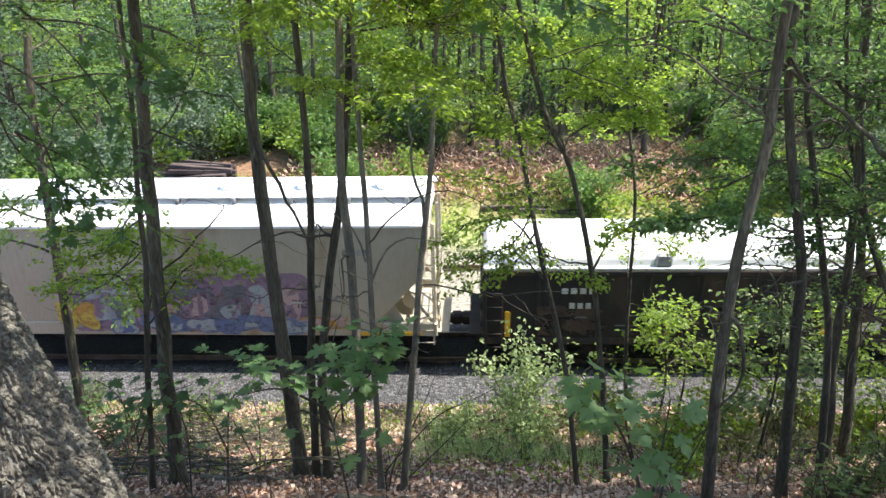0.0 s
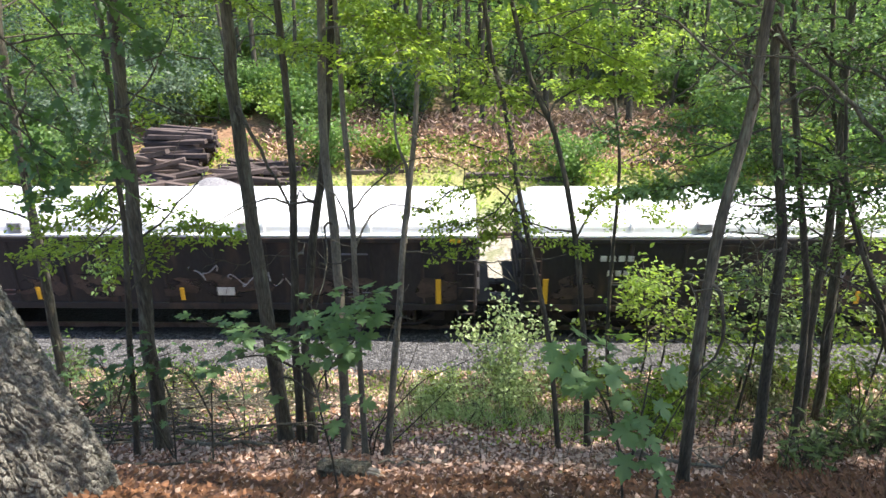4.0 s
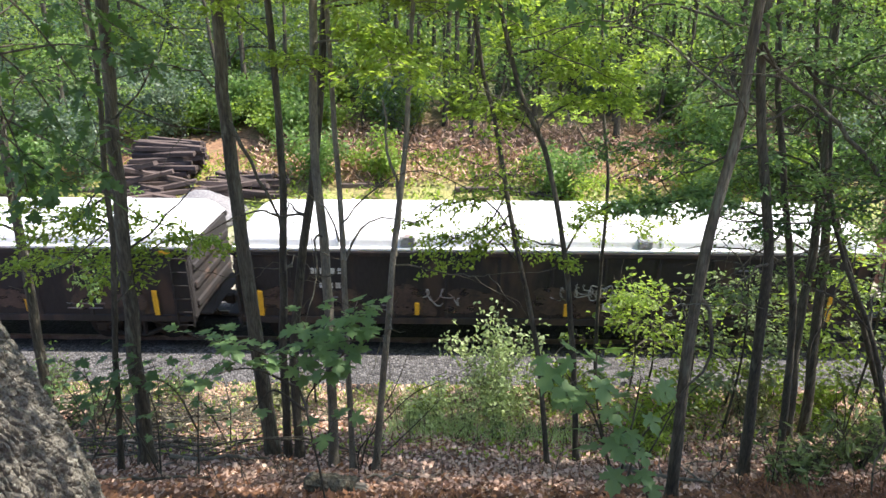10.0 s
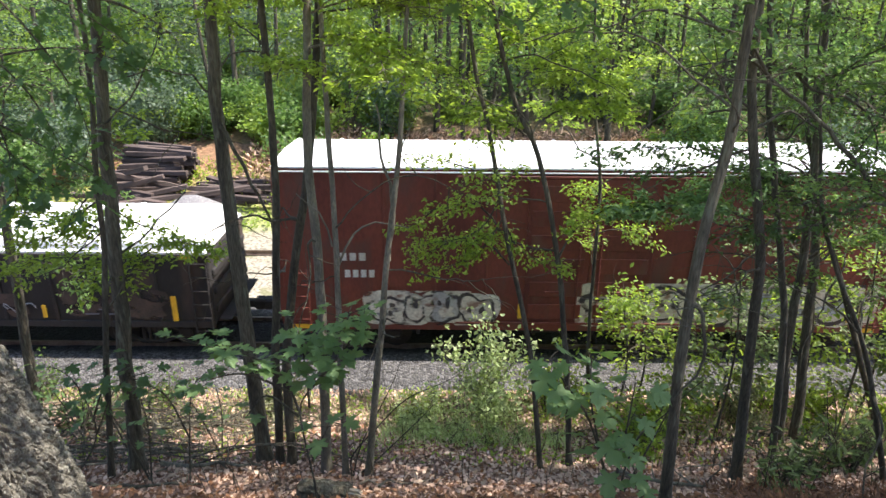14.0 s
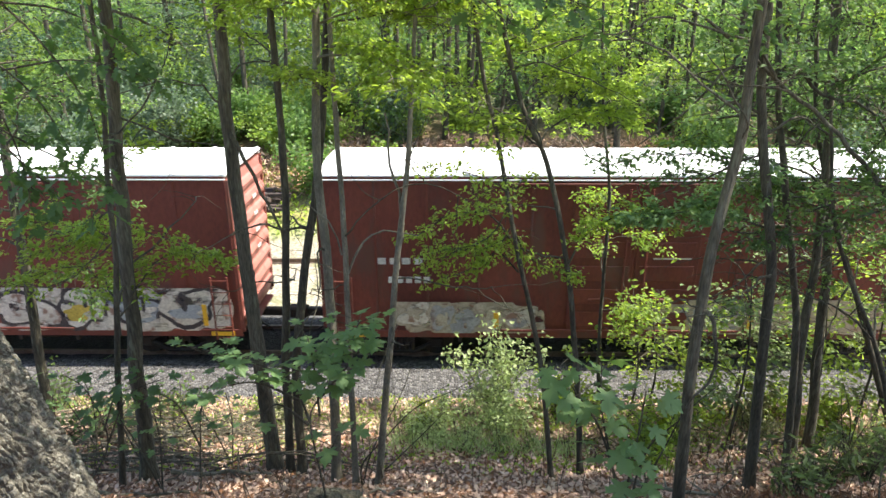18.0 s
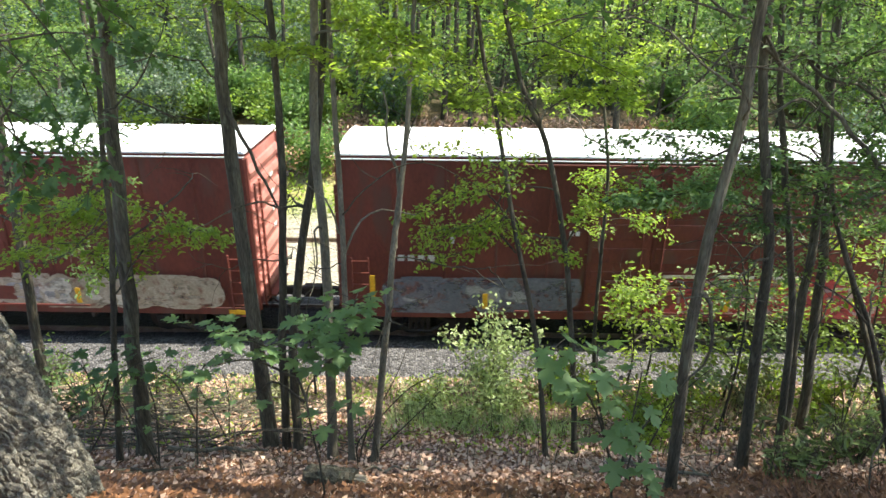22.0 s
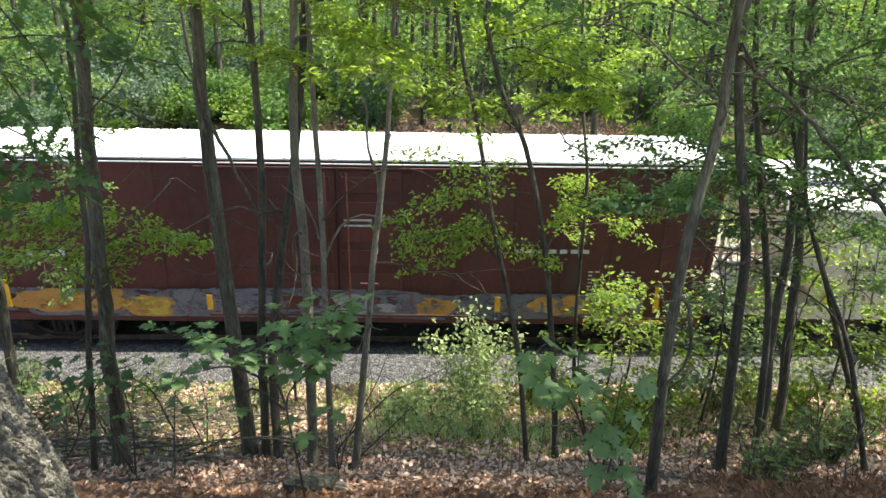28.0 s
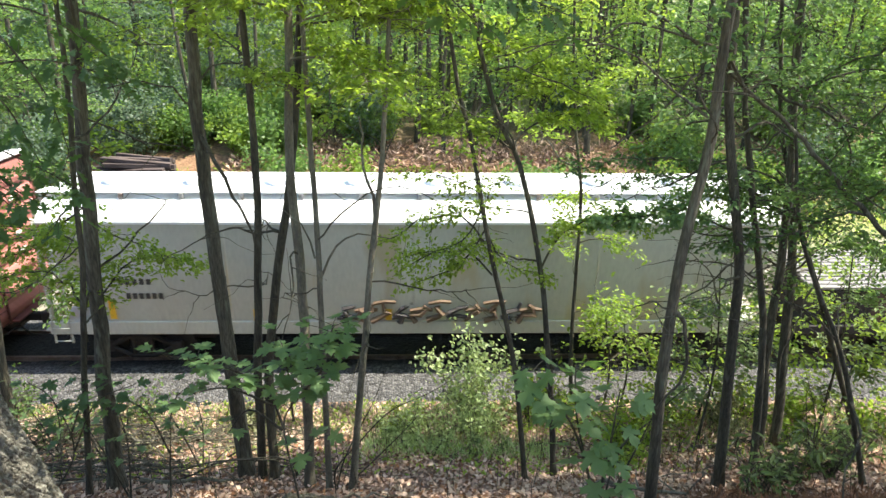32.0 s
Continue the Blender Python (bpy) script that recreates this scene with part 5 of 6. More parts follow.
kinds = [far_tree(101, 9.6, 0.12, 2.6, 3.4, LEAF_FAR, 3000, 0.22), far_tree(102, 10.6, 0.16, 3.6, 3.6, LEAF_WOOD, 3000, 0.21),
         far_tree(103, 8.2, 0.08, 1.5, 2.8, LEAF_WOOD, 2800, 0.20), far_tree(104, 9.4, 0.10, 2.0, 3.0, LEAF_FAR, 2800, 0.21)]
cool = [far_tree(105, 10.4, 0.2, 2.6, 3.2, LEAF_COOL, 3000, 0.20), far_tree(106, 9.0, 0.13, 1.8, 3.2, LEAF_COOL, 2600, 0.20), far_tree(108, 9.8, 0.17, 3.0, 3.0, NEEDLE, 2200, 0.20)]
rng = np.random.default_rng(7)
spots = []
tries = 0
while len(spots) < 92 and tries < 8000:
    tries += 1
    y = 31 + 44 * rng.uniform() ** 1.25
    x = rng.uniform(-0.85, 0.85) * (y + 4)
    if all((x - a) ** 2 + (y - b) ** 2 > 5.5 for a, b in spots) and not (-16 < x < -6 and y < 34):
        spots.append((x, y))
planted = set()
for i, (x, y) in enumerate(spots):
    m = pose(x, y, ground_z(x, y) - 0.1, 0, 0, rng.uniform(0, 360))
    some = cool if rng.uniform() < (0.75 if x < -5 else 0.12) else kinds
    k = some[int(rng.integers(0, len(some)))]
    if k.name in planted:
        copy_thing(k, m)
    else:
        planted.add(k.name)
        k.matrix_basis = m


# slim bare-stemmed trees at the front of the woods
pole = tree("tree", "slim dark straight woodland trunk beyond the tracks", [(0, 0, 0), (0.15, 0, 4.5), (0.05, 0.1, 9), (0.2, 0, 14)], 0.15, 106, BARK_DARK, LEAF_FAR, 8.5, 2.2, 8, 260, 0.22, 0.55, 0.3, 0, -0.04, (), True, 2.2, 0)
pole_b = tree("tree", "slim dark leaning woodland trunk beyond the tracks", [(0, 0, 0), (0.35, 0, 4.5), (0.5, 0.1, 9), (0.9, 0, 13)], 0.11, 107, BARK_DARK, LEAF_SUN, 8.0, 2.0, 8, 260, 0.2, 0.55, 0.3, 0, -0.04, (), True, 2.2, 0)
poles = []
tries = 0
while len(poles) < 84 and tries < 6000:
    tries += 1
    y = 32.5 + 17 * rng.uniform() ** 1.2
    x = rng.uniform(-0.72, 0.8) * (y + 2)
    if x < -4 and rng.uniform() < 0.55:
        continue
    if all((x - a) ** 2 + (y - b) ** 2 > 0.7 for a, b in poles):
        poles.append((x, y))
for i, (x, y) in enumerate(poles):
    m = pose(x, y, ground_z(x, y) - 0.1, rng.normal() * 1.5, rng.normal() * 1.5, rng.uniform(0, 360))
    if i < 2:
        (pole, pole_b)[i].matrix_basis = m
    else:
        copy_thing((pole, pole_b)[i % 2], m)


def bush(name, label, x, y, tall, wide, leaf, leaves, size, seed, stems=9, plain=False, flat=0.5, slim=0.6):
    """A many-stemmed shrub with leaves towards the stems' ends."""
    rng = np.random.default_rng(seed)
    e = tagged(new(name), label, "shrub")
    e.location = (x, y, ground_z(x, y))
    wood, at = Shape(), []
    twigs = Shape() if plain else wood
    for i in range(stems):
        a = rng.uniform(0, 2 * math.pi)
        lean = rng.uniform(0.1, 0.9) * wide / max(tall, 0.1)
        p = limb(wood, rng, (0.1 * math.cos(a), 0.1 * math.sin(a), -0.05), (lean * math.cos(a), lean * math.sin(a), 1), tall * rng.uniform(0.6, 1.1), 0.013, 0.3, -0.02, 8)
        for q in p[2:]:
            for k in range(3):
                w = rng.normal(size=3) * (1, 1, 0.5)
                tp = limb(twigs, rng, q, w, tall * 0.16, 0.005, 0.3, 0, 3)
                at += tp[1:]
    part("stem", wood, BARK_DARK, e)
    at = np.array(at)
    pick = rng.integers(0, len(at), leaves)
    pos = at[pick] + rng.normal(size=(leaves, 3)) * (0.07 * tall)
    part("crown", scatter_leaves("crown", rng, pos, size, flat, None, slim, plain), leaf, e)
    return e


under = [bush("shrub", "leafy understorey shrub below the woodland trees", 0, 40, 2.6, 1.6, LEAF_FAR, 2000, 0.192, 201, 9, True), bush("shrub", "leafy understorey shrub below the woodland trees", 4, 40, 2.0, 1.8, LEAF_WOOD, 2000, 0.182, 202, 9, True),
         bush("shrub", "leafy understorey shrub below the woodland trees", 8, 40, 3.2, 1.5, LEAF_COOL, 2000, 0.192, 203, 9, True)]
n = 0
tries = 0
while n < 130 and tries < 4000:
    tries += 1
    y = 26.3 + 34 * rng.uniform() ** 1.5
    x = rng.uniform(-0.85, 0.85) * (y + 2)
    if (-15 < x < -6.5 and y < 31) or (-3 < x < 11 and y < 34 and rng.uniform() < 0.93):
        continue
    m = pose(x, y, ground_z(x, y), 0, 0, rng.uniform(0, 360))
    if n < 3:
        under[n].matrix_basis = m
    else:
        copy_thing(under[n % 3], m)
    n += 1


for k in range(40):
    x, y = (rng.uniform(-15, -2), rng.uniform(31.6, 37)) if k < 14 else (rng.uniform(-23, -14.6), rng.uniform(26.4, 33)) if k < 34 else (rng.uniform(-14, -6), rng.uniform(30.2, 32.5))
    copy_thing(under[(1, 0, 2)[k % 3]], pose(x, y, ground_z(x, y), 0, 0, rng.uniform(0, 360)))


def far_foliage(name, label, n, y0, y1, z0, z1, material, size, seed, across=(-0.8, 0.8)):
    """Leaves of the deep woods, in clumps, as one object."""
    rng = np.random.default_rng(seed)
    m = n // 60
    cy = rng.uniform(y0, y1, m)
    cx = rng.uniform(*across, m) * (cy + 4)
    cz = rng.uniform(z0, z1, m)
    pick = rng.integers(0, m, n)
    at = np.stack([cx, cy, cz], 1)[pick] + rng.normal(size=(n, 3)) * np.array([0.9, 0.9, 0.4])
    return tagged(part(name, scatter_leaves(name, rng, at, size, 0.5, None, 0.6, True), material), label, "foliage", "", "stuff")


far_foliage("woodland_foliage", "sunlit foliage deep in the woods", 34000, 44, 74, 5.0, 9.8, LEAF_FAR, 0.33, 901)
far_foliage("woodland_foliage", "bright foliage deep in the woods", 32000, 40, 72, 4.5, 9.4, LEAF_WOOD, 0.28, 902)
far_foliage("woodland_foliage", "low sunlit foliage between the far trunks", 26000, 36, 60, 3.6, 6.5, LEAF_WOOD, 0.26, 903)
far_foliage("woodland_foliage", "blue-green foliage of the farther pines", 16000, 38, 60, 4.5, 9.6, LEAF_COOL, 0.26, 904, (-0.8, -0.12))
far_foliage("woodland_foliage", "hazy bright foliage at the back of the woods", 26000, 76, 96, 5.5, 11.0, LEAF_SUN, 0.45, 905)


# ---- old oak in front ----
def oak_leaf_mesh():
    """A lobed leaf, its midrib along +y, bent a little downward and folded along the rib."""
    half = [(0.0, 0.0), (0.05, 0.08), (0.15, 0.15), (0.09, 0.25), (0.24, 0.34), (0.27, 0.43), (0.12, 0.48), (0.17, 0.57), (0.29, 0.67), (0.24, 0.76), (0.11, 0.76), (0.14, 0.86), (0.08, 0.95), (0.0, 1.0)]
    n = len(half)
    v = []
    for k in (1, 0, -1):
        v += [(k * x, y, 0.3 * abs(k) * x - 0.2 * y * y) for x, y in half]
    f = []
    for i in range(n - 1):
        f += [(i, i + 1, n + i + 1, n + i), (n + i, n + i + 1, 2 * n + i + 1, 2 * n + i)]
    me = Shape().add(v, f).mesh("leaf", True)
    me.materials.append(LEAF_OAK)
    return me


OAK_LEAF = oak_leaf_mesh()


def oak():
    e = tagged(new("oak_tree"), "old oak trunk with deeply furrowed lichen-grey bark", "tree")
    base = Vector((-4.45, 5.0, 3.4))
    e.location = base
    rng = np.random.default_rng(3)
    rings = []
    prof = [(-0.5, 1.02, 0.0), (0.4, 0.94, 0.0), (0.8, 0.9, 0.0), (1.16, 0.85, 0.0), (1.51, 0.79, -0.04), (1.85, 0.72, -0.06), (2.36, 0.62, -0.10), (3.08, 0.51, -0.17), (4.6, 0.45, -0.3), (8.0, 0.39, -0.8), (11, 0.33, -1.2)]
    zs = spread(-0.3, 4.2, 250) + spread(4.35, 11, 30)
    angles = spread(-2.0, 1.0, 270) + spread(1.03, 2 * math.pi - 2.03, 60)
    for z in zs:
        r = float(np.interp(z, [p[0] for p in prof], [p[1] for p in prof]))
        cx = float(np.interp(z, [p[0] for p in prof], [p[2] for p in prof]))
        ring = []
        for a in angles:
            root = 0.04 * math.cos(5 * a + 0.6) * max(0.0, 1 - z / 1.6) if z < 1.6 else 0
            q = Vector((math.cos(a) * r * 17, math.sin(a) * r * 17, z * 9.0))
            q += noise.noise_vector(q * 0.35) * 1.1
            d = noise.voronoi(q)[0]
            plate = min(1.0, (d[1] - d[0]) * 2.6)
            fine = noise.noise((math.cos(a) * 34 * r, math.sin(a) * 34 * r, z * 30.0))
            big = noise.noise((math.cos(a) * 2.5 * r, math.sin(a) * 2.5 * r, z * 1.5))
            rr = r * (1 + root) + 0.055 * plate + 0.014 * fine + 0.045 * big - 0.02
            ring.append((cx + rr * math.cos(a), rr * math.sin(a), z))
        rings.append(ring)
    OAK = surface("oak_bark_lichen", (0.085, 0.077, 0.06), (0.175, 0.163, 0.135), 0.95, 11, 45, 1.0, (1, 1, 0.8), c=(0.215, 0.215, 0.18), dist=0.03, grain=0.5)
    part("trunk", Shape().loft(rings), OAK, e)
    wood, high = Shape(), Shape()
    at, out = [], []
    for pl in ([(-0.2, 2.0, 5.7), (0.0, 2.3, 5.3), (0.3, 2.5, 4.6), (0.42, 2.5, 4.0)], [(-0.6, 1.8, 5.3), (-0.4, 2.2, 5.0), (-0.1, 2.4, 4.5), (0.1, 2.5, 3.8)], [(-0.9, 1.7, 5.1), (-0.6, 2.2, 4.7), (-0.5, 2.4, 4.0), (-0.55, 2.5, 3.2)], [(-0.2, 2.0, 5.6), (0.4, 2.3, 5.5), (0.8, 2.5, 5.2), (1.0, 2.6, 5.0)], [(-0.8, 0.2, 5.9), (-0.8, 1.0, 5.9), (-0.6, 1.7, 5.8), (-0.2, 2.0, 5.7)],
               [(-0.7, 2.2, 4.4), (-0.4, 2.5, 4.05), (0.05, 2.6, 3.75), (0.4, 2.65, 3.5)], [(-0.7, 2.2, 4.4), (-0.6, 2.5, 3.9), (-0.3, 2.6, 3.5), (0.1, 2.65, 3.2)], [(-0.7, 2.0, 4.6), (-0.9, 2.4, 4.2), (-0.75, 2.6, 3.75), (-0.45, 2.6, 3.35)], [(-0.4, 2.3, 4.9), (0.3, 2.4, 5.0), (0.75, 2.5, 4.9), (1.15, 2.6, 4.75)],
               [(3.0, 0.9, 7.2), (4.0, 1.3, 6.4), (4.6, 1.5, 5.7), (4.95, 1.55, 5.4)], [(3.0, 0.9, 7.2), (4.6, 1.4, 6.2), (5.3, 1.5, 5.7), (5.8, 1.6, 5.5)], [(-0.9, 0.0, 7.6), (1.0, 0.5, 7.7), (3.0, 0.9, 7.2)]):
        lp = curve_points(pl, 0.15)
        wood.tube(lp, [0.014 * (1 - 0.7 * i / len(lp)) for i in range(len(lp))], 6, False)
        for j in range(4, len(lp)):
            for s in (-1, 1):
                d = (lp[j] - lp[j - 1]).normalized()
                w = (d.cross(Vector((0, 0, 1))) * s + d * 0.4 + Vector(rng.normal(0, 0.3, 3))).normalized()
                tp = limb(wood, rng, lp[j], w, 0.3, 0.005, 0.3, -0.05, 3)
                at += tp[1:]
                out += [w] * 3
    part("limb", wood, BARK_DARK, e)
    at, out = np.array(at), np.array(out)
    pick = rng.integers(0, len(at), 900)
    # unseen high crown, added to shade the trunk, leaves and litter
    up = np.concatenate((rng.uniform(-1, 1, (90, 3)) * (6.5, 4.6, 1.6) + (3.2, 0.8, 8.9), rng.uniform(-1, 1, (150, 3)) * (2.7, 3.0, 1.6) + (1.9, 0.4, 8.9)))
    for c in up[::9]:
        limb(high, rng, (-0.9, 0, 7.4), Vector(c) - Vector((-0.9, 0, 7.4)), (Vector(c) - Vector((-0.9, 0, 7.4))).length, 0.08, 0.12, 0, 7)
    part("upper_limb", high, OAK, e)
    leaves = up[rng.integers(0, 240, 11000)] + rng.normal(size=(11000, 3)) * (0.55, 0.55, 0.25)
    part("upper_crown", scatter_leaves("upper_crown", rng, leaves, 0.17, 0.7, None, 0.65, True), LEAF, e)
    for i in pick[:660]:
        o = new("leaf", OAK_LEAF)
        o.parent = e
        turn = math.atan2(out[i][1], out[i][0]) - math.pi / 2 + rng.normal(0, 0.7)
        o.matrix_basis = Matrix.Translation(at[i] + rng.normal(0, 0.05, 3)) @ Euler((rng.uniform(-0.9, 0.1), rng.normal(0, 0.35), turn)).to_matrix().to_4x4() @ Matrix.Scale(rng.uniform(0.14, 0.23), 4)


oak()


# ---- maple saplings with large leaves ----
def maple_leaf_mesh(half):
    """A five-lobed leaf from one half of its outline, its midrib along +y, cupped and drooping at the tip."""
    v = [(0, 0.35, 0.0)]
    ring = half + [(-x, y) for x, y in half[-2:0:-1]]
    for x, y in ring:
        v.append((x, y, 0.10 * abs(x) - 0.22 * (y - 0.3) ** 2))
    f = [(0, i + 1, (i + 1) % len(ring) + 1) for i in range(len(ring))]
    me = Shape().add(v, f).mesh("leaf", True)
    me.materials.append(LEAF_MAPLE)
    return me


DEEP_LEAF = maple_leaf_mesh([(0.0, 0.0), (0.10, -0.03), (0.22, -0.12), (0.26, -0.05), (0.40, -0.08), (0.33, 0.04), (0.24, 0.13), (0.38, 0.16), (0.46, 0.26), (0.62, 0.28), (0.55, 0.38), (0.58, 0.52), (0.43, 0.47),
                             (0.24, 0.40), (0.27, 0.54), (0.35, 0.62), (0.28, 0.68), (0.29, 0.82), (0.16, 0.80), (0.08, 0.90), (0.0, 1.08)])


DARK_LEAF = DEEP_LEAF.copy()
DARK_LEAF.materials.clear()
DARK_LEAF.materials.append(LEAF_OAK)


def maple(base, stems, label, seed, size, pairs, spreadout, kind=DEEP_LEAF, droop=0.0):
    """A young maple: stems with paired stalked leaves, each leaf an object of its own."""
    rng = np.random.default_rng(seed)
    e = tagged(new("maple_sapling"), label, "sapling")
    b = Vector(base)
    e.location = b
    wood = Shape()
    for pl, n0, *own in stems:
        count = own[0] if own else pairs
        lp = curve_points([Vector(p) - b for p in pl], 0.08)
        wood.tube(lp, [0.016 * (1 - 0.65 * i / len(lp)) for i in range(len(lp))], 6)
        L = len(lp)
        for k in range(count):
            j = min(L - 1, int(L * (n0 + (1 - n0) * (k + 0.5) / count)))
            a0 = rng.uniform(0, math.pi)
            for s in (0, math.pi):
                a = a0 + s + rng.normal(0, 0.2)
                way = Vector((math.cos(a), math.sin(a), rng.uniform(0.1, 0.55)))
                ln = spreadout * rng.uniform(0.5, 1.1)
                q = lp[j] + way.normalized() * ln
                wood.tube([lp[j], lp[j] + way * ln * 0.5 + Vector((0, 0, 0.01)), q], 0.004, 5, False)
                o = new("leaf", kind)
                o.parent = e
                sc = size * rng.uniform(0.7, 1.15)
                tilt = rng.uniform(-0.4, 0.2) - droop
                o.matrix_basis = Matrix.Translation(q) @ Euler((tilt, rng.normal(0, 0.25), a - math.pi / 2 + rng.normal(0, 0.3))).to_matrix().to_4x4() @ Matrix.Scale(sc, 4)
    part("stem", wood, BARK_DARK, e)


maple((-1.46, 6.3, 2.95), [([(-1.46, 6.3, 2.95), (-1.5, 6.3, 3.6), (-1.6, 6.3, 4.55), (-1.47, 6.35, 4.87), (-1.2, 6.4, 5.39), (-1.0, 6.4, 5.76)], 0.66, 17), ([(-1.6, 6.3, 4.55), (-1.77, 6.35, 5.0), (-2.18, 6.4, 5.25), (-2.77, 6.4, 5.38)], 0.3, 13),
      ([(-1.48, 6.36, 4.83), (-1.12, 6.45, 5.25), (-0.87, 6.5, 5.62)], 0.4, 12), ([(-1.63, 6.35, 4.48), (-1.99, 6.4, 4.72), (-2.27, 6.4, 4.4)], 0.75, 1), ([(-1.7, 6.35, 4.8), (-2.2, 6.4, 5.0), (-2.7, 6.45, 4.88)], 0.6, 3),
      ([(-1.5, 6.35, 4.6), (-1.55, 6.5, 5.1), (-1.62, 6.6, 5.45)], 0.35, 7), ([(-1.5, 6.3, 3.9), (-1.4, 6.35, 4.15), (-1.32, 6.4, 4.3)], 0.6, 2)],
      "young maple with broad blue-green leaves on the bank", 5, 0.205, 14, 0.24)
maple((1.72, 5.35, 3.7), [([(1.72, 5.35, 3.7), (1.62, 5.4, 4.5), (1.45, 5.5, 5.25), (1.4, 5.5, 5.8)], 0.4, 7), ([(1.7, 5.4, 4.3), (1.45, 5.5, 5.05), (1.2, 5.5, 5.45), (1.0, 5.5, 5.75)], 0.4, 6), ([(1.72, 5.4, 4.2), (1.82, 5.5, 4.95), (1.85, 5.5, 5.5)], 0.4, 5)],
      "young maple with large dusky green drooping leaves", 6, 0.25, 6, 0.25, DEEP_LEAF, 0.35)
maple((2.0, 5.3, 3.75), [([(2.0, 5.3, 3.75), (2.02, 5.35, 4.2), (1.9, 5.4, 4.6)], 0.5)], "thin maple shoot with a few large leaves", 7, 0.22, 3, 0.16, DEEP_LEAF, 0.3)
for k, (x, y, tall) in enumerate(((-4.5, 8.3, 1.7), (-5.5, 9.7, 1.8), (-4.0, 9.9, 1.6), (-7.0, 10.8, 1.5), (-8.3, 11.6, 1.5), (-6.2, 11.8, 1.4))):
    z = ground_z(x, y)
    maple((x, y, z), [([(x, y, z), (x + 0.1, y, z + tall * 0.6), (x + 0.05, y, z + tall)], 0.35), ([(x, y, z), (x - 0.25, y, z + tall * 0.5), (x - 0.45, y, z + tall * 0.8)], 0.4)], "low maple seedling growing through the leaf litter", 60 + k, 0.15, 3, 0.16)

maple((-5.75, 8.3, 1.8), [([(-5.75, 8.3, 1.8), (-5.2, 8.3, 2.73), (-5.34, 8.3, 3.62), (-5.64, 8.3, 3.93)], 0.5, 6), ([(-5.2, 8.3, 2.73), (-4.74, 8.3, 3.58), (-4.18, 8.3, 3.87)], 0.45, 6), ([(-5.22, 8.3, 2.96), (-4.9, 8.3, 3.71), (-4.76, 8.3, 4.2)], 0.4, 5)], "dark-leaved young oak shoot beside a sapling", 71, 0.19, 5, 0.2, DARK_LEAF, 0.2)
maple((-3.9, 8.3, 1.85), [([(-3.9, 8.3, 1.85), (-3.8, 8.3, 2.69), (-3.65, 8.3, 3.55), (-3.32, 8.3, 3.91)], 0.5, 5), ([(-3.8, 8.3, 2.69), (-4.06, 8.3, 3.44), (-4.5, 8.3, 3.7)], 0.45, 5)], "dark-leaved young oak shoot beside a sapling", 72, 0.18, 5, 0.2, DARK_LEAF, 0.2)

def dead_shoot(lines, label, r=0.014, seed=1):
    """Bare dark shoots from one foot, each with a few side twigs."""
    rng = np.random.default_rng(seed)
    e = tagged(new("dead_shoot"), label, "branch")
    foot = Vector(lines[0][0])
    foot.z = ground_z(foot.x, foot.y)
    e.location = foot
    for pl in lines:
        wood = Shape()
        lp = curve_points([Vector((0, 0, -0.05)), *[Vector(p) - foot for p in pl]], 0.12)
        wood.tube(lp, [r * (1 - 0.7 * i / len(lp)) for i in range(len(lp))], 6)
        for j in range(len(lp) // 3, len(lp), 3):
            limb(wood, rng, lp[j], Vector(rng.normal(size=3)) + Vector((0, 0, 0.4)), rng.uniform(0.15, 0.45), 0.005, 0.4, 0.0, 4)
        part("stem", wood, BARK_DARK, e)


dead_shoot([[(-1.45, 8.75, 2.0), (-1.06, 8.8, 2.5), (-0.57, 8.9, 3.0), (0.05, 9.0, 3.27), (0.57, 9.1, 3.57)], [(-1.3, 8.78, 2.2), (-0.82, 8.8, 3.24), (-0.62, 8.8, 3.8)], [(-1.0, 8.9, 1.9), (-0.4, 9.0, 2.52), (-0.13, 9.0, 2.85)]],
           "bare dark shoots leaning out over the litter", 0.014, 21)
dead_shoot([[(6.8, 9.6, 1.6), (7.1, 9.6, 2.5), (7.3, 9.6, 2.94)], [(6.8, 9.6, 1.6), (6.85, 9.6, 2.7), (6.9, 9.6, 3.47)], [(6.8, 9.6, 1.6), (6.7, 9.6, 2.4), (6.32, 9.6, 3.36)], [(6.8, 9.6, 1.5), (7.2, 9.6, 2.0), (7.6, 9.6, 2.4)], [(6.8, 9.6, 1.5), (6.6, 9.65, 2.3), (6.5, 9.7, 2.95)]],
           "fan of thin dead shoots beside the clump", 0.011, 22)
dead_shoot([[(2.45, 7.3, 2.9), (2.59, 7.3, 3.52), (2.92, 7.3, 3.91), (3.14, 7.3, 4.21), (3.42, 7.3, 4.51)], [(2.92, 7.3, 3.91), (2.95, 7.3, 4.2), (2.9, 7.3, 4.5)]], "forked dark dead shoot beside the leaning tree", 0.016, 23)

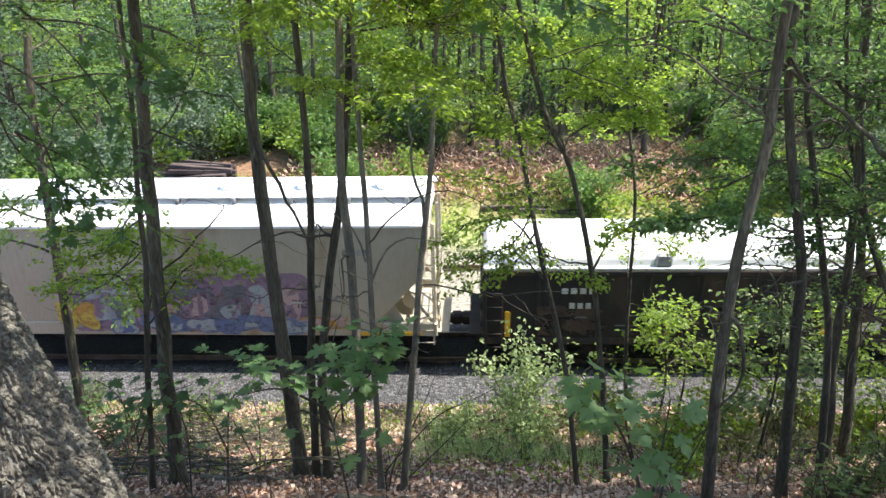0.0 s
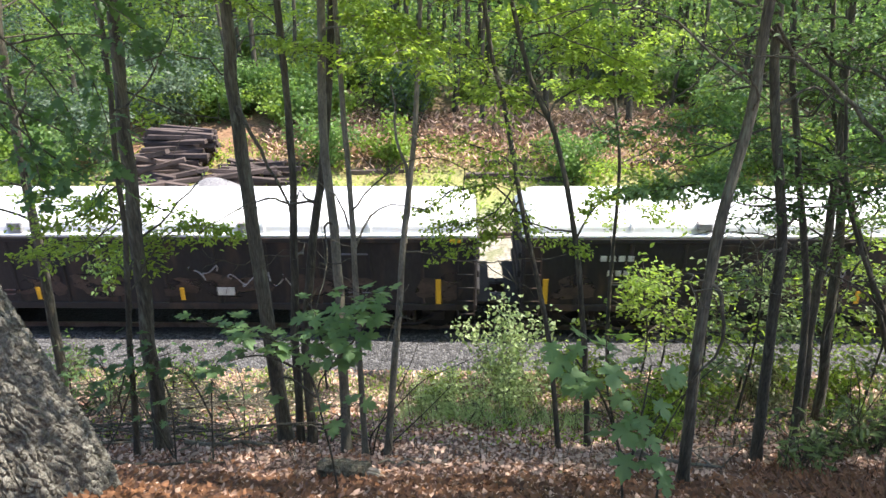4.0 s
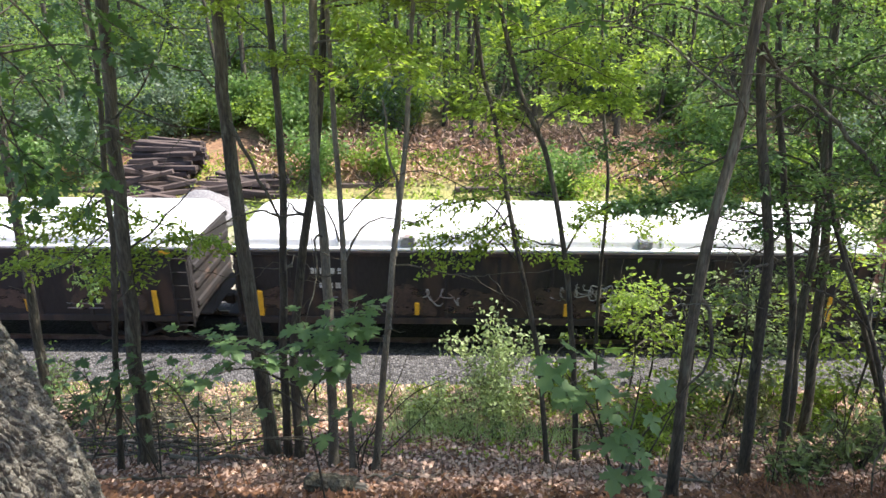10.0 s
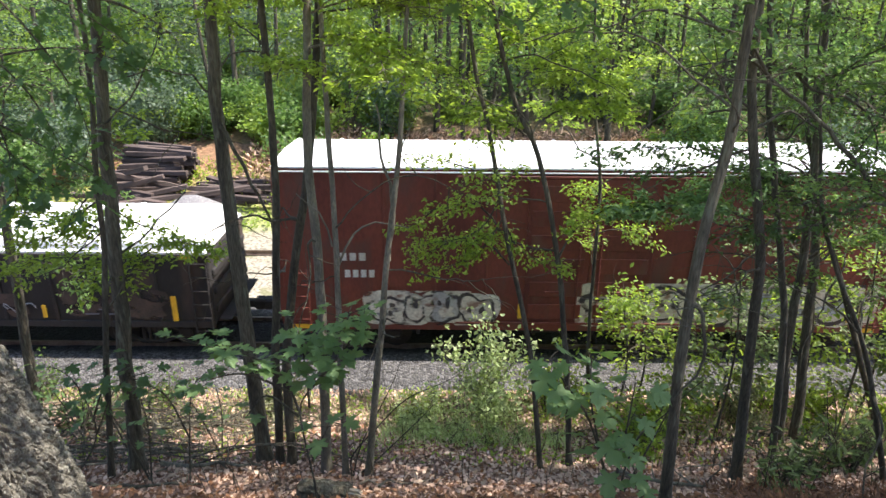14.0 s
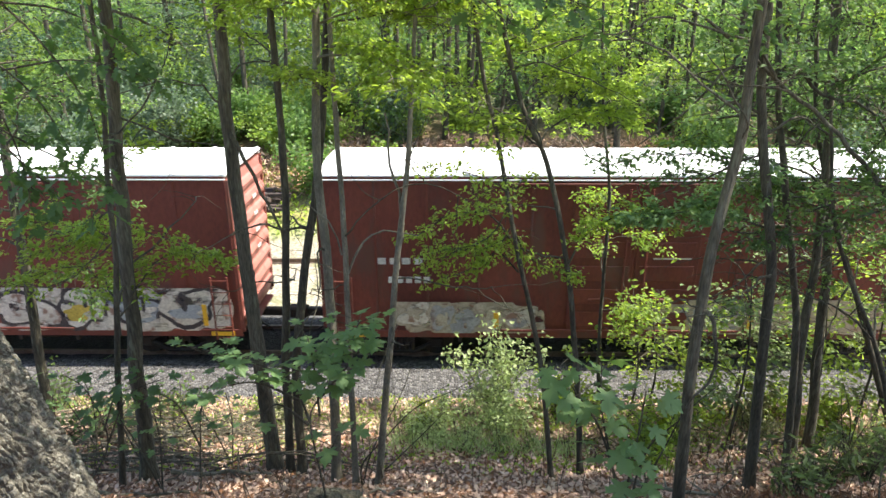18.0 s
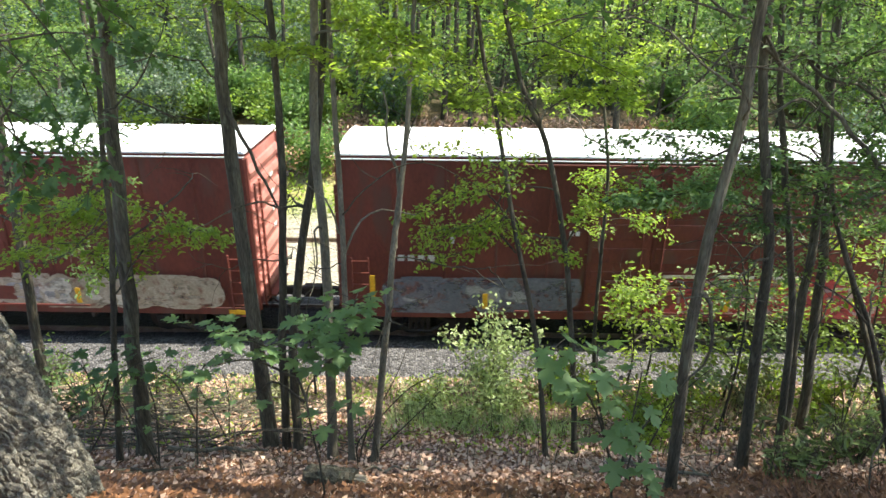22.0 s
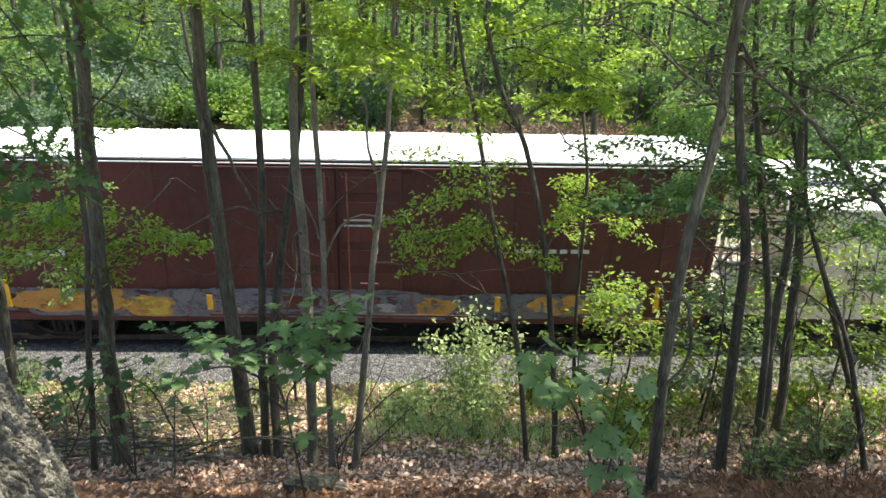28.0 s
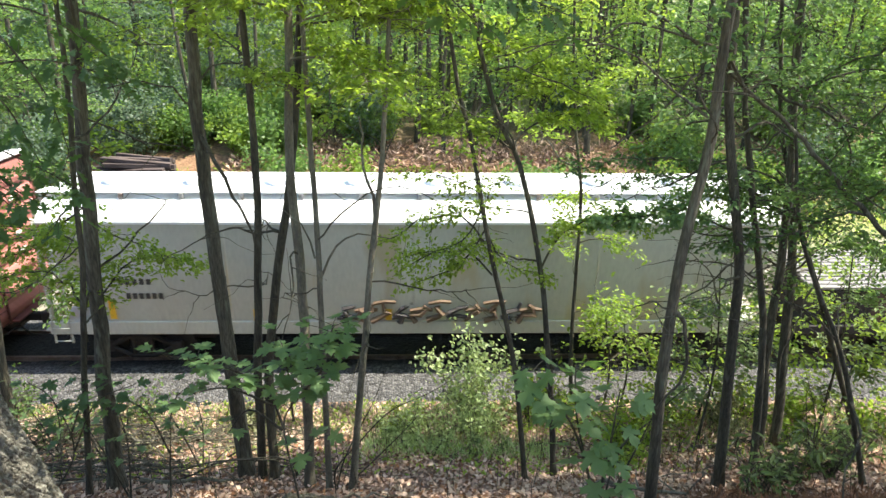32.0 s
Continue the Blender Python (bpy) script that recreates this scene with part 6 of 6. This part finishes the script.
# ---- shrubs and weeds on the bank ----
bush("shrub", "fine-leaved pale green shrub by the ballast", 0.95, 12.9, 2.2, 0.75, LEAF_PALE, 1500, 0.11, 301, 9)
for k, (x, y, tall, wide, kind, n, size, stems) in enumerate(((-0.75, 11.5, 0.8, 0.9, FEATHER, 420, 0.10, 6), (-0.2, 11.3, 1.0, 0.9, FEATHER, 560, 0.10, 7), (0.25, 11.6, 1.1, 0.8, FEATHER, 420, 0.10, 6), (0.75, 12.1, 1.1, 0.9, LEAF_PALE, 330, 0.14, 6), (1.35, 12.2, 1.0, 0.9, LEAF_PALE, 300, 0.14, 6), (1.2, 11.3, 0.7, 0.8, FEATHER, 260, 0.10, 5),
                                                                 (-0.5, 12.4, 0.8, 0.8, LEAF_SUN, 240, 0.11, 6), (0.2, 10.6, 0.5, 0.9, FEATHER, 240, 0.08, 6), (1.2, 10.6, 0.5, 0.9, LEAF_LONG, 240, 0.08, 6), (2.3, 12.4, 1.0, 0.7, LEAF_SUN, 260, 0.12, 6), (3.0, 12.9, 1.1, 0.8, LEAF_SUN, 260, 0.12, 6))):
    bush("shrub", "low feathery grey-green shrub in the leaf litter", x, y, tall, wide, kind, n, size, 330 + k, stems, False, 0.55, 0.4)
bush("shrub", "low spreading shrub with pointed dark leaves", 5.9, 9.0, 1.0, 0.9, LEAF_LONG, 130, 0.22, 305, 16, False, 0.45, 0.3)
bush("shrub", "low spreading shrub with pointed dark leaves", 6.9, 9.3, 1.1, 1.0, LEAF_LONG, 130, 0.22, 306, 16, False, 0.45, 0.3)
bush("shrub", "low spreading shrub with pointed dark leaves", 5.2, 8.4, 0.8, 0.8, LEAF_LONG, 130, 0.22, 307, 16, False, 0.45, 0.3)
bush("shrub", "low spreading shrub with pointed dark leaves", 7.9, 10.2, 1.2, 1.0, LEAF_LONG, 130, 0.22, 308, 16, False, 0.45, 0.3)
bush("shrub", "sparse green shrub among fallen sticks", -7.4, 11.2, 1.2, 1.0, LEAF_MAPLE, 160, 0.13, 309, 12)
bush("shrub", "sparse green shrub among fallen sticks", -6.0, 12.9, 0.9, 1.0, LEAF, 180, 0.1, 310, 12)
bush("shrub", "sparse green shrub among fallen sticks", -3.6, 12.6, 0.8, 0.9, GRASS, 600, 0.1, 311, 12)
bush("shrub", "weedy shrub at the ballast edge", 2.6, 13.3, 1.0, 0.8, LEAF_SUN, 600, 0.1, 312, 12)
bush("shrub", "weedy shrub at the ballast edge", 6.4, 12.2, 1.0, 1.0, GRASS, 600, 0.1, 313, 12)
bush("shrub", "weedy shrub at the ballast edge", -9.3, 13.3, 1.3, 1.0, LEAF, 300, 0.1, 314, 12)
for k, (x, y, tall, n) in enumerate(((4.5, 11.7, 0.8, 260), (5.3, 12.5, 1.0, 300), (7.3, 12.9, 1.1, 300), (8.4, 12.7, 1.0, 300), (9.5, 11.9, 1.1, 300), (7.6, 11.5, 0.9, 260), (3.9, 11.1, 0.7, 200))):
    bush("shrub", "yellow-green weedy shrub behind the clump of trees", x, y, tall, 1.0, LEAF_SUN, n, 0.13, 350 + k, 8)
bush("shrub", "low leafy plant under the leaning tree", 3.6, 10.4, 1.0, 0.8, LEAF_SUN, 600, 0.1, 315, 10)


def strewn(name, label, n, x0, x1, y0, y1, material, size, seed, lift=0.015, upright=0.0, slim=0.6, keep=None):
    """Leaves, blades or chips spread over the ground as one object."""
    rng = np.random.default_rng(seed)
    pts = []
    while len(pts) < n:
        x, y = rng.uniform(x0, x1), rng.uniform(y0, y1)
        if keep is None or keep(x, y, rng):
            pts.append((x, y, ground_z(x, y) + lift * rng.uniform(0.2, 1.6)))
    at = np.array(pts)
    ahead = rng.normal(size=(n, 3))
    ahead[:, 2] *= 0.25
    ahead[:, 2] += upright
    ahead = unit(ahead)
    up = rng.normal(size=(n, 3)) * 0.45 + np.array([0, 0, 1.0])
    side = unit(np.cross(up, ahead))
    ln = size * rng.uniform(0.6, 1.3, n)
    me = rhomb_mesh(name, at, ahead, side, ln, ln * slim)
    return tagged(part(name, me, material), label, "ground cover", "", "stuff")


def patchy(x, y, rng):
    return noise.noise((x * 0.7, y * 0.7, 3.3)) + rng.normal(0, 0.25) > -0.05


strewn("leaf_litter", "brown and tan fallen oak leaves", 48000, -10, 10, 5.2, 14.1, LITTER, 0.095, 401)
strewn("leaf_litter", "dark wet fallen leaves between the pale ones", 13000, -9, 9, 6.2, 11.5, RUST_LEAF, 0.085, 411, 0.03)
strewn("leaf_litter", "bleached curled fallen leaves on top of the litter", 7500, -10, 9, 8.2, 13.6, PALE_LITTER, 0.095, 412, 0.045, 0.25)
strewn("leaf_litter", "dark rusty fallen leaves at the lip of the bank", 15000, -5, 7, 4.6, 7.2, RUST_LEAF, 0.10, 408, 0.035)
strewn("grass", "thin pale grass and weeds on the bank", 5200, -11, 11, 10.9, 13.7, GRASS, 0.24, 402, 0.0, 1.0, 0.12, patchy)
strewn("grass", "green grass tufts at the foot of the feathery shrubs", 750, -1.2, 2.6, 10.3, 11.2, FEATHER, 0.38, 409, 0.0, 1.4, 0.05)
strewn("weeds", "green weeds along the ballast edge", 1800, -12, 12, 12.2, 14.1, LEAF_SUN, 0.13, 403, 0.1, 0.6, 0.4, patchy)
strewn("weeds", "yellow-green weeds scattered through the litter", 2400, -8.5, 7.5, 9.4, 12.6, LEAF_SUN, 0.1, 413, 0.08, 0.5, 0.45, patchy)
strewn("weeds", "weedy growth on the strip beyond the siding", 9000, -22, 22, 24.6, 30.0, LEAF_SUN, 0.22, 404, 0.2, 0.7, 0.4, patchy)
strewn("dead_brush", "rusty dead brush on the far bank", 7000, -9, 14, 27.5, 32.5, LITTER, 0.35, 405, 0.2, 0.6, 0.2)
strewn("ballast_stones", "loose grey ballast stones", 9000, -14, 14, 13.5, 15.6, surface("ballast_stone", (0.055, 0.055, 0.056), (0.135, 0.133, 0.13), 0.95, 30, 60, 0.3), 0.075, 406, 0.03, 0.05, 0.9)
strewn("dead_fern", "rusty dead bracken at the lip of the bank", 4500, 4.0, 8.5, 5.6, 8.2, RUST_LEAF, 0.17, 407, 0.08, 0.5, 0.16)


# ---- fallen wood ----
def fallen(x, y, angle, length, r, seed, label="thin fallen branch lying in the leaves", arch=0.0):
    rng = np.random.default_rng(seed)
    e = tagged(new("fallen_branch"), label, "branch")
    e.location = (x, y, ground_z(x, y))
    s = Shape()
    pts = []
    for i in range(10):
        d = (i / 9 - 0.5) * length
        px, py = d * math.cos(angle), d * math.sin(angle) + 0.05 * rng.normal()
        pts.append((px, py, ground_z(x + px, y + py) - ground_z(x, y) + r + 0.05 * abs(rng.normal()) + arch * math.sin(math.pi * i / 9)))
    s.tube(pts, [r * (1 - 0.6 * i / 9) for i in range(10)], 6)
    for i in (3, 5, 6, 8):
        limb(s, rng, pts[i], (rng.normal(), rng.normal(), 0.5), length * 0.28, r * 0.45, 0.3, -0.05, 5)
    part("stem", s, BARK_PALE if seed % 2 == 0 else BARK, e)


for k, (x, y, a, ln) in enumerate(((-7.2, 11.6, 0.1, 3.0), (-6.6, 10.9, -0.15, 3.2), (-7.8, 12.4, 0.3, 2.6), (-5.9, 10.3, 0.05, 2.8), (-6.9, 12.9, -0.2, 2.8), (-5.4, 11.6, 0.2, 2.4), (-7.6, 10.4, -0.35, 2.4), (-4.3, 10.2, 0.1, 2.2), (-3.9, 9.1, -0.1, 1.8), (2.9, 11.4, 0.2, 2.0), (4.6, 11.9, -0.1, 2.2), (6.2, 11.0, 0.3, 2.2), (-0.6, 8.3, 0.4, 1.4), (-4.6, 7.9, 0.15, 2.0), (3.2, 8.3, -0.3, 1.5))):
    fallen(x, y, a, ln, 0.022 + 0.012 * (k % 3), 500 + k)
rng = np.random.default_rng(55)
for k in range(20):
    fallen(rng.uniform(-8.6, -3.4), rng.uniform(9.6, 13.2), rng.normal(0, 0.4), rng.uniform(1.2, 3.0), rng.uniform(0.012, 0.026), 540 + k)

for k in range(48):
    fallen(rng.uniform(-8.6, -1.6 if k < 28 else -4.6), rng.uniform(8.8 if k < 28 else 10.2, 12.6), rng.normal(0, 0.35), rng.uniform(1.2, 3.0), rng.uniform(0.012, 0.026), 600 + k, "dark dead stick arching over the leaf litter", rng.uniform(0, 0.3))
for k in range(16):
    fallen(rng.uniform(-7.6, -2.2), rng.uniform(9.0, 12.0), rng.normal(0.05, 0.22), rng.uniform(2.4, 3.8), rng.uniform(0.016, 0.024), 801 + 2 * k, "long dark dead branch lying over the leaf litter", rng.uniform(0.15, 0.45))
for k in range(12):
    fallen(rng.uniform(3.4, 9.4), rng.uniform(8.6, 12.4), rng.normal(0.4, 0.5), rng.uniform(1.0, 2.4), rng.uniform(0.008, 0.018), 690 + k, "dark dead stick arching over the leaf litter", rng.uniform(0, 0.4))
stalks = Shape()
for k in range(420):
    x, y = rng.uniform(-9, 9.5), rng.uniform(7.6, 13.4)
    z = ground_z(x, y)
    t = rng.uniform(0.25, 1.0)
    dx, dy = rng.normal(0, 0.18, 2) * t
    stalks.tube([(x, y, z - 0.02), (x + dx * 0.4, y + dy * 0.4, z + t * 0.55), (x + dx, y + dy, z + t)], [0.006, 0.005, 0.002], 4, False)
tagged(part("dry_stalks", stalks, BARK_DARK), "thin dry upright stalks among the leaf litter", "ground cover", "", "stuff")

def log(lx, ly):
    """A short broken log: lumpy bark, a stub and a splintered end."""
    e = tagged(new("log"), "short mossy log with a splintered pale end", "log")
    e.location = (lx, ly, ground_z(lx, ly) + 0.1)
    e.rotation_euler = (0, 0, -0.15)
    rings = []
    for i in range(26):
        x = -0.40 + i * 0.74 / 25
        end = 0.55 + 0.45 * min(1.0, i / 3)
        rings.append([(x, (end * (0.155 + 0.02 * math.sin(x * 7)) + 0.06 * noise.noise((x * 5, k * 0.7, 2)) + 0.03 * noise.noise((x * 16, k * 1.6, 4))) * math.cos(2 * math.pi * k / 22),
                       (end * (0.155 + 0.02 * math.sin(x * 7)) + 0.06 * noise.noise((x * 5, k * 0.7, 2)) + 0.03 * noise.noise((x * 16, k * 1.6, 4))) * math.sin(2 * math.pi * k / 22) - 0.05 * x) for k in range(22)])
    part("bark", Shape().loft(rings), BARK, e)
    part("stub", Shape().tube([(0.2, -0.08, 0.0), (0.24, -0.2, -0.03), (0.27, -0.3, -0.12)], [0.06, 0.045, 0.03], 8), BARK_DARK, e)
    rng = np.random.default_rng(12)
    for k in range(9):
        a = 2 * math.pi * k / 9
        y, z = 0.085 * math.cos(a), 0.085 * math.sin(a) - 0.02
        tip = rng.uniform(0.08, 0.26)
        part("splinter", Shape().tube([(0.33, y, z), (0.38 + tip * 0.5, y * 1.1, z * 1.1), (0.38 + tip, y * 0.9 + 0.03 * rng.normal(), z * 0.9)], [0.034, 0.024, 0.006], 5), WOOD_PALE, e)


WOOD_PALE = surface("split_pale_wood", (0.26, 0.21, 0.15), (0.42, 0.36, 0.28), 0.85, 5, 40, 0.4, (0.3, 1, 1))
log(-1.62, 7.42)

# ---- timber and gravel beyond the train ----
pile = tagged(new("sleeper_pile"), "stack of weathered dark railway sleepers", "wood pile")
pile.location = (-12.75, 27.8, ground_z(-12.75, 27.8) - 0.12)
rng = np.random.default_rng(77)
TIMBER = Shape().box(-1.5, 1.5, -0.115, 0.115, -0.09, 0.09, 0.012).mesh("sleeper")
TIMBER.materials.append(WOOD_DARK)
for lay in range(10):
    for j in range(5 if lay < 6 else 3):
        o = new("sleeper", TIMBER)
        o.parent = pile
        slip = 0.30 if j == 0 or lay > 5 else 0.14
        o.matrix_basis = pose(slip * rng.normal() + 0.1 * lay - 0.2, -0.9 + j * 0.42 + 0.1 * lay, 0.1 + lay * 0.185 + 0.025 * rng.normal(), rng.normal() * 5, rng.normal() * 2.5, rng.normal() * 8)
for x, y, z, a, b in ((0.3, -1.35, 0.85, 24, 18), (-0.6, -1.45, 0.45, -10, 7), (0.7, -1.55, 0.3, 14, -9), (-0.4, -1.35, 1.05, -26, -17), (-0.9, -1.7, 0.22, 6, 4), (0.2, -1.9, 0.16, -18, 2), (-0.2, -1.5, 0.65, 8, -12), (1.0, -1.8, 0.15, 32, 0)):
    o = new("sleeper", TIMBER)
    o.parent = pile
    o.matrix_basis = pose(x, y, z, 0, b, a)
stack = tagged(new("sleeper_pile"), "low heap of dark timbers beside the siding", "wood pile")
stack.location = (-8.8, 27.2, ground_z(-8.8, 27.2))
for j in range(18):
    o = new("sleeper", TIMBER)
    o.parent = stack
    o.matrix_basis = pose(rng.uniform(-0.5, 0.5), -0.8 + (j % 6) * 0.35, 0.08 + (j // 6) * 0.19, rng.normal() * 5, rng.normal() * 3.5, rng.normal() * 13)
for x, y, a in ((1.6, 27.3, 3), (3.2, 27.0, -5), (2.4, 28.2, 8), (4.4, 29.4, -12), (-3.4, 27.6, 6), (8.6, 28.2, 4)):
    o = tagged(new("timber", TIMBER), "old grey timber lying on the far bank", "timber")
    o.matrix_basis = pose(x, y, ground_z(x, y) + 0.09, 0, 0, a)
mound = Shape()
rings = []
for i in range(9):
    u = i / 8
    rings.append([((1.6 * (1 - u) + 0.3) * math.cos(a) * (1 + 0.08 * noise.noise((math.cos(a) * 2, math.sin(a) * 2, u * 3))), (1.5 * (1 - u) + 0.12) * math.sin(a), 1.12 * u ** 0.7 - 0.15) for a in np.linspace(0, 2 * math.pi, 30, endpoint=False)])
mound.loft(rings)
o = tagged(part("gravel_mound", mound, BALLAST, None, "", True), "heap of grey gravel beside the siding", "gravel heap")
o.location = (-10.1, 25.6, ground_z(-10.1, 25.6))
snag = Shape().tube([(0, 0, 0), (-0.2, 0, 0.7), (-0.55, 0.1, 1.5)], [0.07, 0.06, 0.03], 8)
o = tagged(part("snag", snag, BARK_PALE), "broken pale dead stem on the far bank", "dead tree")
o.location = (-13.0, 31.6, ground_z(-13.0, 31.6))


# ---- movement of the train ----
def gone(t):
    """Metres that the train has gone to the left by the time t."""
    u = t / 32
    return t * (3.9039 + 0.2 * u + 0.0784 * u * u)


def motions():
    for e, x in CARS:
        walk(e, [(t, pose(x - gone(t), YC, 0)) for t in range(33)])


motions()
